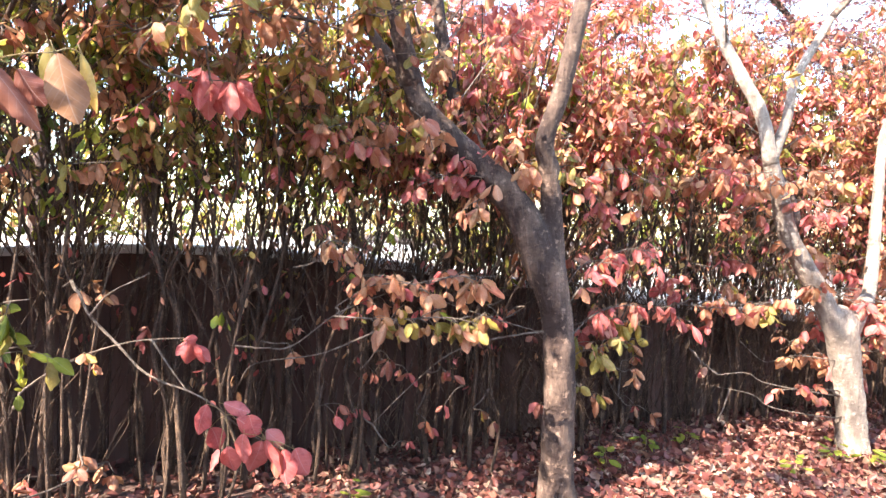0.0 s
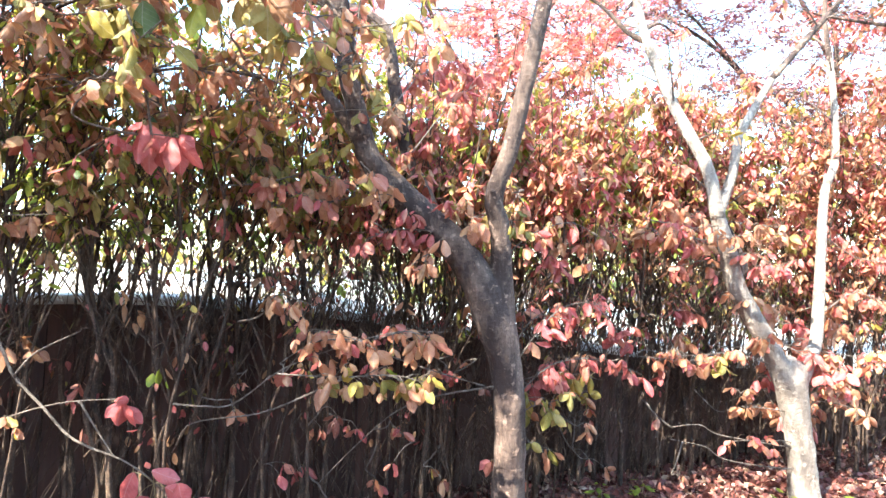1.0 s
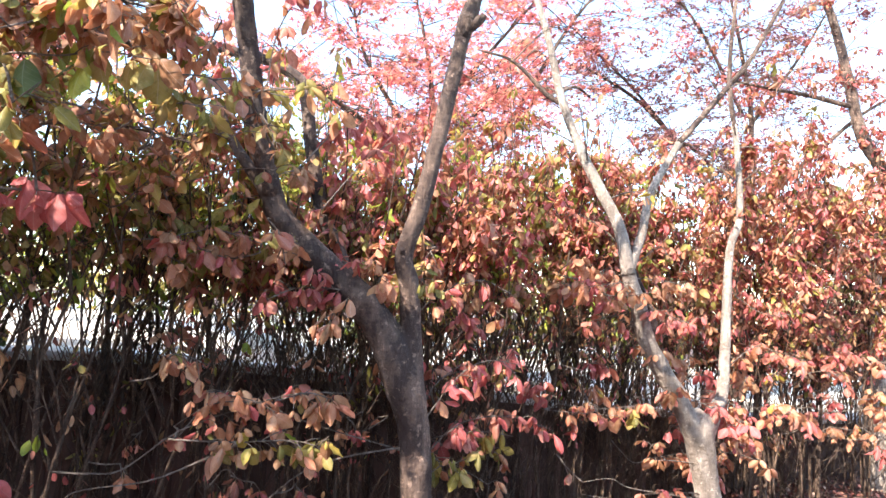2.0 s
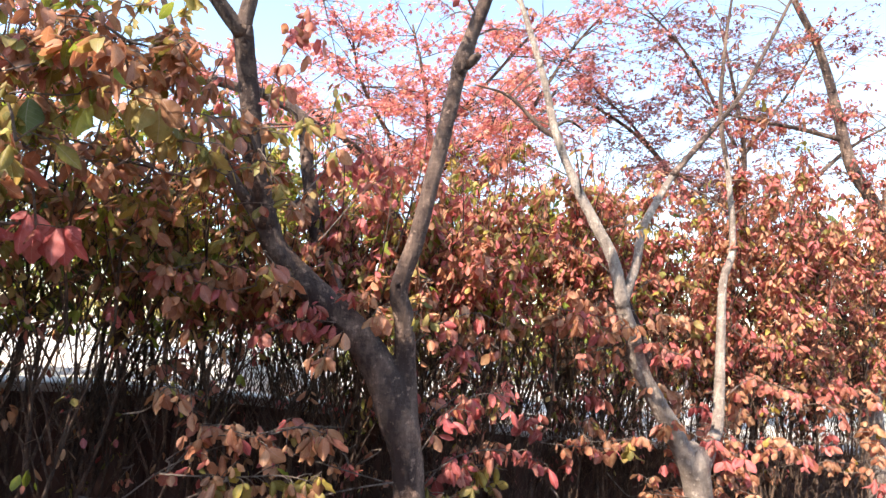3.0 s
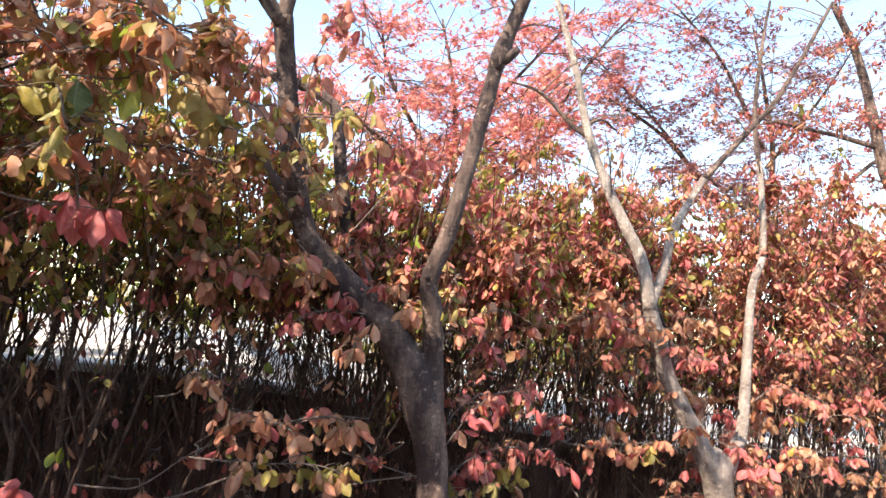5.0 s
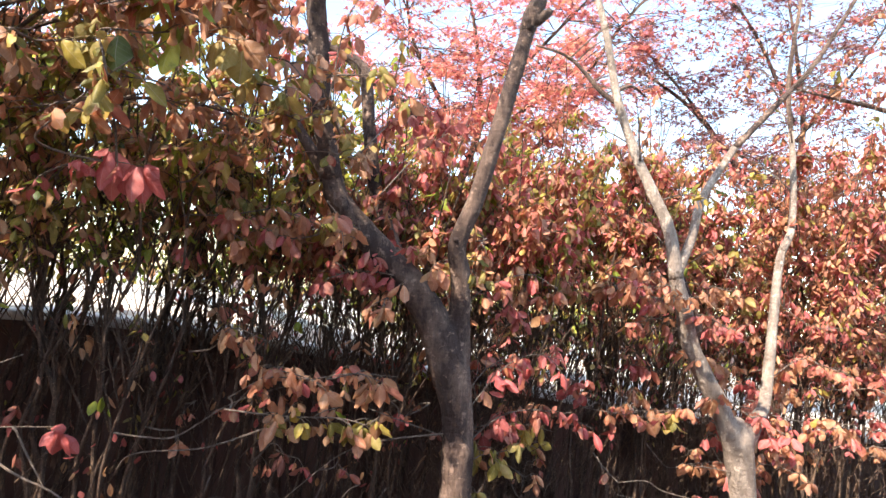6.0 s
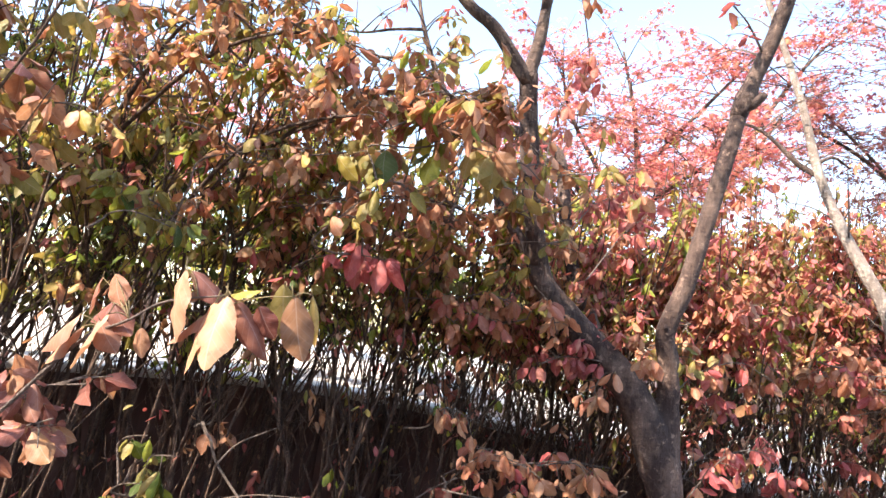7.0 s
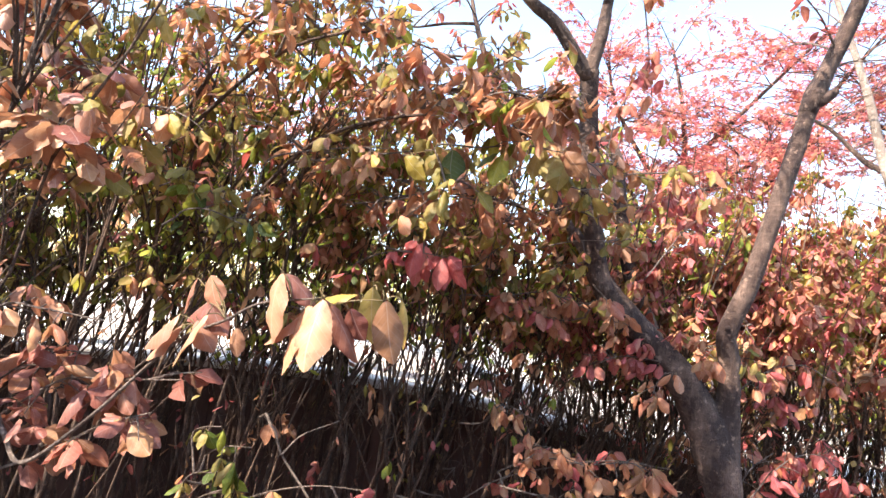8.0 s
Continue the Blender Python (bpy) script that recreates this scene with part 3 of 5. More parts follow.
def build_hedge():
    s, k = 2.6, 0
    while True:
        spot = wall_spot(s)
        if spot is None or spot[0] > 9.0:
            break
        x, y, top, (ox, oy) = spot
        if x < -1.5:
            pal, h, n, leaves, bare, brush = "hedge_end", 3.35, 11, 950, 1.22, 34
        elif x < -0.6:
            pal, h, n, leaves, bare, brush = "hedge_left", 2.85, 11, 1550, 1.42, 55
        elif x < 0.3:
            pal, h, n, leaves, bare, brush = "hedge_mid", 2.75, 9, 1500, 1.40, 190
        elif x < 2.6:
            pal, h, n, leaves, bare, brush = "hedge_mid", 2.75 if x < 1.3 else 3.1, 10, 2800, 1.50, 190
        else:
            pal, h, n, leaves, bare, brush = "hedge_right", 3.15 if x < 3.2 else 3.4, 9, 2600, 0.9, 170
        words = {"hedge_end": "bare-stemmed hedge shrub with green and olive leaves", "hedge_left": "bare-stemmed hedge shrub with olive and yellowing leaves", "hedge_mid": "bare-stemmed hedge shrub with orange and red autumn leaves",
                 "hedge_right": "dense hedge shrub with deep red autumn leaves"}[pal]
        o = (0.12 + 0.15 * (k % 2) if 0.8 < x < 2.8 else 0.22 + 0.24 * (k % 2)) + R.uniform(-0.05, 0.05)
        behind = 1.1 < x < 2.6          # close to the wall, behind the limbs of the pale tree
        lean, o = ((0.0, 0.0), min(o, 0.14)) if behind else ((ox * 0.10, oy * 0.10), o)
        build_shrub((x + ox * o, y + oy * o, 0), h, n, pal, leaves, lean, bare, words + " by the wall", seed=100 + k, brush=brush, tall=0.38 if behind else 0.45, leaf=0.056 if x < 0.3 else 0.055)
        s += 0.34 if x < 4 else 0.6
        k += 1


build_hedge()
for k, s in enumerate(np.arange(3.2, 11.8, 0.62)):
    x, y, top, (ox, oy) = wall_spot(s)
    build_shrub((x - ox * 0.75, y - oy * 0.75, top - 0.06), 2.2 if x < 0.3 else 2.15 if x < 1.3 else 2.6, 6, "beyond", 2600 if x < 0.3 else 1700, (0, 0), 1.50 if x < 0.3 else 1.75, "yellow-green shrub on the paving edge beyond the wall", "shrubs beyond the wall", 400 + k, 0.30, 0.058, 0.009, 0.3, shapes=LOW_BLADES)
build_shrub((-1.62, 2.05, 0), 1.15, 2, "hedge_left", 22, (0.1, 0.0), 0.7, "low straggly shrub with few pink and green leaves", "", 41, 0.06, 0.06, 0.008, branchy=(1, 3))
build_shrub((-2.30, 1.15, 0), 3.2, 6, "near", 300, (0.42, -0.02), 1.9, "leaning shrub with broad salmon and tan leaves", "", 42, 0.15, 0.078, 0.012)
# The 4.2 m shrub is an addition; its mostly unseen top shades the trunk.
build_shrub((-2.40, 0.70, 0), 4.2, 5, "hedge_end", 300, (0.34, 0.16), 3.1, "tall leaning shrub with olive and brown leaves", "", 45, 0.07, 0.07, 0.007, 0.26)
build_shrub((-2.25, 2.0, 0), 3.6, 6, "hedge_left", 620, (0.42, -0.05), 1.8, "tall arching shrub with olive and orange leaves", "", 43, 0.2, 0.064, 0.010)
build_shrub((-1.75, 2.35, 0), 3.0, 5, "hedge_left", 600, (0.38, -0.10), 1.8, "tall arching shrub with olive and orange leaves", "", 44, 0.2, 0.064, 0.009)


# ---- trees ----
def limb(tree, pts, r0, r1, material, sides=12, rough=0.12, taper=1.0, name="limb", per=6):
    line = curve_through(pts, per)
    part_of(name, tubes_mesh(name, [tube(line, r0, r1, sides, rough, taper)], material), tree)
    return line


def blended(tree, tubes, material):
    """The trunk and its first limbs grown together into one skin."""
    ob = part_of("trunk", tubes_mesh("trunk", tubes, material), tree)
    re = ob.modifiers.new("skin", "REMESH")
    re.mode, re.voxel_size, re.use_smooth_shade = "VOXEL", 0.009, True
    sm = ob.modifiers.new("soften", "SMOOTH")
    sm.factor, sm.iterations = 0.5, 9
    return ob


def side_twigs(tree, lines, count, reach, seed, palette, leaves, leaf, shapes, material=TWIG, rise=0.4, top=0.35, tints=LEAF, droop=0.6, flat=0.06):
    """Thin twigs springing from the upper limbs, forked once, with leaves on them."""
    gen, rr = np.random.default_rng(seed), random.Random(seed)
    leafy = []
    for k in range(count):
        line = lines[rr.randrange(len(lines))]
        i = int(rr.uniform(top, 0.98) * (len(line) - 1))
        a = rr.uniform(0, 2 * math.pi)
        d = np.array((math.cos(a), math.sin(a), rr.gauss(rise, 0.35)))
        ln = reach * rr.uniform(0.5, 1.2)
        p = line[i]
        bl = curve_through([p, p + d * ln * 0.5 + np.array((0, 0, 0.05 * ln)), p + d * ln + np.array((0, 0, -0.12 * ln))], 4)
        tubes = [tube(bl, 0.0065, 0.002, 5)]
        leafy.append(bl[4:])
        for c in range(rr.randint(3, 5)):
            j = rr.randint(2, len(bl) - 1)
            a2 = a + rr.uniform(-1.3, 1.3)
            o2 = np.array((math.cos(a2), math.sin(a2), rr.gauss(0.05, 0.2))) * ln * rr.uniform(0.25, 0.5)
            tl = curve_through([bl[j], bl[j] + o2 * 0.5 + np.array((0, 0, 0.02)), bl[j] + o2], 3)
            tubes.append(tube(tl, 0.003, 0.0012, 3))
            leafy.append(tl)
        part_of("twig", tubes_mesh("twig", tubes, material), tree)
    spots = np.vstack(leafy)
    if shapes is STAR:
        tips = gen.integers(0, len(spots), max(4, leaves // 7))
        at = spots[tips[gen.integers(0, len(tips), leaves)]] + gen.normal(0, 1, (leaves, 3)) * np.array((0.06, 0.06, flat))
        along, up = hanging(leaves, gen, droop)
        tuft = None
    else:
        at, along, up, tuft = tufts(spots, leaves, gen, droop * 1.6)
    part_of("foliage", leaves_mesh("foliage", at, along, up, gen.uniform(0.7, 1.25, len(at)) * leaf, palette, shapes, gen, tints, tuft), tree)
    return spots


def build_front_tree():
    tree = thing("tree", (0.606, 2.62, 0), "grey-barked tree with forked limbs and salmon autumn leaves", "tree", "autumn trees")
    base = [(0.612, 2.62, -0.06), (0.600, 2.62, 0.12), (0.597, 2.62, 0.30), (0.600, 2.62, 0.53), (0.586, 2.62, 0.80), (0.552, 2.62, 1.02), (0.490, 2.62, 1.19), (0.425, 2.615, 1.33)]
    line = curve_through(base, 6)
    z = line[:, 2]
    rad = 0.080 + 0.050 * np.exp(-(z + 0.06) / 0.10) + 0.020 * np.exp(-((z - 1.18) / 0.17) ** 2) - 0.004 * z
    a = curve_through([(0.535, 2.62, 1.08), (0.44, 2.62, 1.30), (0.317, 2.606, 1.482), (0.148, 2.592, 1.637), (0.009, 2.578, 1.764), (-0.116, 2.564, 1.891), (-0.172, 2.545, 2.031), (-0.19, 2.51, 2.10)], 6)
    b = limb(tree, [(-0.155, 2.55, 1.98), (-0.223, 2.465, 2.243), (-0.289, 2.41, 2.623), (-0.325, 2.33, 2.86)], 0.050, 0.044, BARK, 14)
    c = limb(tree, [(-0.322, 2.33, 2.82), (-0.503, 2.225, 3.012), (-0.676, 2.15, 3.125), (-1.0, 2.0, 3.5), (-1.4, 1.8, 3.9), (-2.0, 1.5, 4.2)], 0.036, 0.012, BARK, 10)
    d = limb(tree, [(-0.326, 2.33, 2.82), (-0.292, 2.3, 3.04), (-0.276, 2.3, 3.243), (-0.2, 2.35, 3.7), (-0.15, 2.3, 4.2)], 0.038, 0.012, BARK, 10)
    e = limb(tree, [(-0.150, 2.56, 1.96), (-0.291, 2.56, 2.139), (-0.392, 2.6, 2.291), (-0.43, 2.61, 2.42)], 0.036, 0.014, BARK, 10)
    f = curve_through([(0.575, 2.625, 0.95), (0.548, 2.622, 1.22), (0.530, 2.615, 1.42), (0.505, 2.586, 1.615), (0.472, 2.551, 1.748), (0.533, 2.517, 1.968), (0.593, 2.483, 2.273), (0.652, 2.449, 2.61), (0.700, 2.414, 2.88), (0.79, 2.36, 3.18), (0.84, 2.3, 3.45), (0.95, 2.25, 4.1)], 6)
    cut = int(len(f) * 0.72)
    fr = 0.068 + (0.032 - 0.068) * np.linspace(0, 1, len(f)) ** 0.5
    fr += 0.012 * np.exp(-((f[:, 2] - 2.88) / 0.05) ** 2)
    blended(tree, [tube(line, 0.1, 0.1, 20, 0.13, radii=rad), tube(a, 0.092, 0.047, 16, 0.14), tube(f[:cut], 0.07, 0.05, 14, 0.12, radii=fr[:cut])], BARK)
    part_of("limb", tubes_mesh("limb", [tube(f[cut - 2:], 0.05, 0.03, 14, 0.12, radii=fr[cut - 2:])], BARK), tree)
    g = limb(tree, [(0.22, 2.64, 1.58), (0.175, 2.76, 1.72), (0.048, 2.85, 2.015), (-0.021, 2.88, 2.306), (-0.082, 2.91, 2.626), (-0.152, 2.94, 2.726), (-0.306, 2.97, 2.801), (-0.477, 3.0, 2.841), (-0.646, 3.08, 2.903), (-0.787, 3.2, 3.009)], 0.042, 0.024, BARK, 10)
    g2 = limb(tree, [(-0.786, 3.2, 3.002), (-0.931, 3.233, 3.276), (-1.034, 3.267, 3.52), (-1.105, 3.3, 3.735), (-1.185, 3.3, 4.085)], 0.024, 0.010, BARK, 8)
    g3 = limb(tree, [(-1.047, 3.27, 3.552), (-1.252, 3.297, 3.549), (-1.487, 3.323, 3.518), (-1.78, 3.35, 3.549)], 0.013, 0.005, BARK, 8)
    g4 = limb(tree, [(-0.786, 3.2, 3.002), (-1.01, 3.213, 3.036), (-1.203, 3.225, 3.074), (-1.356, 3.238, 3.072), (-1.575, 3.25, 2.991)], 0.022, 0.008, BARK, 8)
    # h to h6: unseen boughs added overhead to shade trunk and ground
    h = limb(tree, [(-0.285, 2.3, 3.15), (-0.32, 2.1, 3.55), (-0.5, 1.7, 3.95), (-0.75, 1.2, 4.1)], 0.022, 0.008, BARK, 8)
    h2 = limb(tree, [(-0.73, 1.23, 4.09), (-0.90, 0.75, 4.05), (-1.08, 0.25, 3.95), (-1.05, -0.25, 3.9)], 0.010, 0.005, BARK, 8)
    h3 = limb(tree, [(-0.72, 1.25, 4.08), (-0.55, 0.9, 4.0), (-0.35, 0.6, 3.95), (-0.2, 0.3, 3.9)], 0.010, 0.005, BARK, 8)
    h4 = limb(tree, [(-1.75, 1.62, 4.08), (-1.95, 1.15, 4.12), (-1.92, 0.70, 4.05), (-1.80, 0.30, 4.0)], 0.012, 0.005, BARK, 8)
    h5 = limb(tree, [(-1.95, 1.52, 4.18), (-2.35, 1.0, 4.2), (-2.60, 0.50, 4.15), (-2.7, 0.0, 4.1)], 0.012, 0.005, BARK, 8)
    h6 = limb(tree, [(-2.68, 0.05, 4.11), (-3.15, 0.1, 4.16), (-3.65, 0.3, 4.12), (-4.05, 0.65, 4.02)], 0.012, 0.005, BARK, 8)
    # leaves on the added boughs, thick enough for dappled shade
    side_twigs(tree, [h6], 30, 0.5, 65, MIX["mixwarm"], 330, 0.09, MID_BLADES, top=0.25)
    side_twigs(tree, [h4], 20, 0.42, 64, MIX["mixwarm"], 170, 0.085, MID_BLADES, top=0.2)
    side_twigs(tree, [h2, h3], 26, 0.42, 63, MIX["mixwarm"], 330, 0.085, MID_BLADES, top=0.35)
    # the knot on the upright limb and stubs of cut twigs
    tubes = [tube(curve_through([(0.700, 2.41, 2.84), (0.755, 2.39, 2.875), (0.775, 2.38, 2.90)], 3), 0.036, 0.016, 8, 0.2),
             tube(curve_through([(0.47, 2.55, 1.75), (0.455, 2.50, 1.77)], 3), 0.022, 0.012, 8, 0.2),
             tube(curve_through([(-0.26, 2.42, 2.42), (-0.18, 2.40, 2.44), (-0.10, 2.40, 2.45)], 3), 0.009, 0.005, 6)]
    for t in tubes:
        part_of("stub", tubes_mesh("stub", [t], BARK), tree)
    lines = [a, b, c, d, e, f[20:], g, g2, g4]
    side_twigs(tree, [c, d, f[40:], g, g2, g3], 30, 0.36, 61, {"darkred": 3, "red": 2, "olive": 1}, 150, 0.06, MID_BLADES)
    # unseen upper crown, also there to dapple what lies below
    side_twigs(tree, [c[14:], d[16:], h[6:]], 46, 0.65, 62, MIX["mixwarm"], 150, 0.085, MID_BLADES, top=0.1)
    PLANTS.append((tree, np.vstack(lines + [line[18:]])))


def build_right_tree():
    tree = thing("tree", (2.668, 3.46, 0), "pale-barked tree forking low, with orange and red leaves", "tree", "autumn trees")
    line = curve_through([(2.675, 3.46, -0.06), (2.660, 3.458, 0.12), (2.638, 3.453, 0.34), (2.588, 3.447, 0.60), (2.545, 3.44, 0.83), (2.53, 3.44, 0.93)], 6)
    z = line[:, 2]
    rad = 0.086 + 0.035 * np.exp(-(z + 0.06) / 0.09) + 0.026 * np.clip((z - 0.45) / 0.4, 0, 1) - 0.01 * z
    rad *= np.sqrt(np.clip(1 - (np.clip(z - 0.76, 0, 1) / 0.175) ** 2, 0.06, 1))
    a = curve_through([(2.56, 3.44, 0.66), (2.40, 3.42, 0.99), (2.295, 3.402, 1.133), (2.134, 3.364, 1.376), (2.061, 3.326, 1.583), (2.0, 3.288, 1.682), (1.945, 3.25, 1.80)], 6)
    b = limb(tree, [(1.955, 3.25, 1.77), (1.895, 3.279, 2.074), (1.768, 3.307, 2.328), (1.658, 3.336, 2.552), (1.522, 3.364, 2.896), (1.419, 3.393, 3.335), (1.292, 3.421, 3.747), (1.15, 3.46, 4.2)], 0.044, 0.016, BARK_PALE, 12)
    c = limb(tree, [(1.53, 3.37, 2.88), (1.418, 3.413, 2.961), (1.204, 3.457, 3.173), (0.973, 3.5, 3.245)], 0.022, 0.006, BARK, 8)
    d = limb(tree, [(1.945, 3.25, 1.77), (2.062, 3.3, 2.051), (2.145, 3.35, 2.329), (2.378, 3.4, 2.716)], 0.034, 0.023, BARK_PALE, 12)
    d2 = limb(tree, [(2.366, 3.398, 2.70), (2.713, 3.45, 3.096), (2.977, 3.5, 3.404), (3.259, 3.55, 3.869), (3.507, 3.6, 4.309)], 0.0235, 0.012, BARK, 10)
    e = curve_through([(2.585, 3.445, 0.66), (2.70, 3.47, 0.92), (2.775, 3.51, 1.05), (2.847, 3.58, 1.535), (2.923, 3.65, 2.026), (3.05, 3.72, 2.297), (3.077, 3.79, 2.841), (3.06, 3.86, 3.418), (3.167, 3.93, 4.098), (3.274, 4.0, 4.51)], 6)
    er = 0.056 + (0.010 - 0.056) * np.linspace(0, 1, len(e)) ** 0.7
    cut = len(e) // 2
    blended(tree, [tube(line, 0.1, 0.1, 20, 0.10, radii=rad), tube(a, 0.068, 0.046, 14, 0.12), tube(e[:cut], 0.06, 0.04, 12, 0.1, radii=er[:cut])], BARK_PALE)
    high = cut + 12
    part_of("limb", tubes_mesh("limb", [tube(e[cut - 2:high], 0.04, 0.02, 12, 0.1, radii=er[cut - 2:high])], BARK_PALE), tree)
    # from here up e takes the darker BARK
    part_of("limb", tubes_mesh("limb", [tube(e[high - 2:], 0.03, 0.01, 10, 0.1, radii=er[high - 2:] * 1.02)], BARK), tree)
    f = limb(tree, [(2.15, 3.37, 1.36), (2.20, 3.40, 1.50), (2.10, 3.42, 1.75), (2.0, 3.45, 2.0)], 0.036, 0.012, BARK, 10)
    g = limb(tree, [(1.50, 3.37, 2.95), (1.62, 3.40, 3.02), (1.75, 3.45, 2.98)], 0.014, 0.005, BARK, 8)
    side_twigs(tree, [b, d2, e, c], 26, 0.40, 71, MIX["hedge_right"], 170, 0.055, MID_BLADES, top=0.25)
    PLANTS.append((tree, np.vstack([line[12:], a, b, c, d, d2, e, f])))


def build_far_tree():
    tree = thing("tree", (5.35, 4.9, 0), "dark-limbed tree with deep red foliage beside the hedge", "tree", "autumn trees")
    line = limb(tree, [(5.36, 4.9, -0.05), (5.345, 4.9, 0.5), (5.33, 4.9, 1.0), (5.32, 4.9, 1.6), (5.356, 4.9, 2.172), (5.552, 4.9, 2.764), (5.75, 4.95, 3.4), (5.9, 5.0, 4.2)], 0.13, 0.03, BARK_PALE, 14, name="trunk")
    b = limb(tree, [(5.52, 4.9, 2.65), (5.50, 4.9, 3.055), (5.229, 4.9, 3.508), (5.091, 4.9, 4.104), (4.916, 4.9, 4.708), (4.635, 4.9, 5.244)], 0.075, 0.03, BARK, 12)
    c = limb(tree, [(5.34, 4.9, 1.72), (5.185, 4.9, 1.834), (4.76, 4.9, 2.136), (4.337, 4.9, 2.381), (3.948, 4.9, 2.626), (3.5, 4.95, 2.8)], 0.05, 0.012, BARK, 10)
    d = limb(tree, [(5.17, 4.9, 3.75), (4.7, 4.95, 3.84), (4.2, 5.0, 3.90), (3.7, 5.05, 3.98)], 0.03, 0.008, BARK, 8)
    side_twigs(tree, [b, c, d, line[20:]], 80, 0.6, 81, {"darkred": 5, "red": 1.5, "brown": 1.5, "orange": 0.7}, 3600, 0.046, MID_BLADES, top=0.3)
    PLANTS.append((tree, np.vstack([line[10:], b, c, d])))


def build_maple(base, limbs, twigs, reach, leaves, leaf, seed, label, tint=MAPLE):
    tree = thing("maple_tree", base, label, "tree", "maples beyond the wall")
    lines = []
    for pts, r0, r1 in limbs:
        lines.append(limb(tree, pts, r0, r1, BARK, 10, name="trunk" if not lines else "limb"))
    side_twigs(tree, lines[1:], twigs, reach, seed, tint, leaves, leaf, STAR, BARK, 0.05, 0.15, droop=0.25, flat=0.03)


build_front_tree()
build_right_tree()
build_far_tree()
build_maple((0.9, 6.2, 1.0), [([(0.9, 6.2, 0.8), (0.95, 6.2, 1.9), (0.8, 6.15, 2.7)], 0.10, 0.07),
                              ([(0.8, 6.15, 2.6), (0.3, 6.0, 3.3), (-0.3, 5.9, 3.8), (-1.1, 5.8, 4.1)], 0.05, 0.012),
                              ([(0.8, 6.15, 2.6), (1.0, 6.1, 3.4), (0.9, 6.0, 4.2), (0.7, 6.0, 5.0)], 0.05, 0.012),
                              ([(0.9, 6.15, 2.5), (1.5, 6.1, 3.1), (2.0, 6.0, 3.7), (2.4, 5.9, 4.4)], 0.045, 0.012),
                              ([(0.9, 6.1, 3.5), (1.6, 5.9, 4.4), (2.3, 5.8, 5.3)], 0.03, 0.01),
                              ([(0.7, 6.1, 2.9), (0.2, 5.4, 3.3), (-0.4, 5.1, 3.5)], 0.03, 0.01),
                              ([(0.8, 6.1, 3.3), (0.2, 6.0, 4.2), (0.0, 5.9, 4.9)], 0.03, 0.01),
                              ([(1.8, 6.0, 3.5), (2.5, 6.0, 4.8), (3.1, 6.0, 5.6)], 0.03, 0.01),
                              ([(0.9, 6.1, 3.1), (1.3, 5.3, 3.4), (1.6, 5.0, 3.6)], 0.03, 0.01)], 300, 0.9, 19000, 0.066, 91, "maple crown with bright red and orange leaves")
# This crown's shade against the sky is in its leaf colour.
build_maple((5.6, 7.4, 0.6), [([(5.6, 7.4, 0.4), (5.6, 7.4, 1.8), (5.5, 7.35, 3.0)], 0.12, 0.08),
                              ([(5.5, 7.35, 2.9), (4.7, 7.2, 3.8), (3.9, 7.0, 4.4), (3.0, 6.9, 4.8)], 0.055, 0.012),
                              ([(5.5, 7.35, 2.9), (5.7, 7.2, 4.2), (5.4, 7.0, 5.3), (5.2, 7.0, 6.2)], 0.055, 0.012),
                              ([(5.5, 7.35, 2.9), (6.4, 7.2, 3.7), (7.2, 7.0, 4.5), (8.0, 7.0, 5.0)], 0.055, 0.012),
                              ([(5.2, 7.3, 3.3), (4.6, 6.6, 3.6), (3.8, 6.2, 3.7)], 0.03, 0.01),
                              ([(5.2, 7.3, 3.3), (3.9, 6.8, 4.3), (2.7, 6.5, 5.1)], 0.03, 0.01),
                              ([(5.5, 7.1, 4.4), (4.7, 6.9, 5.5), (3.9, 6.8, 6.2)], 0.03, 0.01),
                              ([(5.6, 7.2, 4.2), (6.3, 7.0, 5.3), (6.8, 6.9, 6.2)], 0.03, 0.01)], 270, 0.95, 15000, 0.064, 92, "maple crown with layered crimson leaves", MAPLE_SHADED)
build_maple((-4.6, 6.6, 1.0), [([(-4.6, 6.6, 0.8), (-4.6, 6.6, 2.0), (-4.5, 6.5, 3.0)], 0.11, 0.08),
                               ([(-4.5, 6.5, 2.9), (-5.2, 6.4, 4.0), (-5.8, 6.2, 5.0)], 0.05, 0.012),
                               ([(-4.5, 6.5, 2.9), (-4.0, 6.3, 4.0), (-3.6, 6.2, 5.2)], 0.05, 0.012),
                               ([(-4.5, 6.5, 2.9), (-3.4, 6.2, 3.6), (-2.4, 6.0, 4.0)], 0.045, 0.012)], 100, 0.8, 5000, 0.075, 93, "maple crown with thin red foliage")


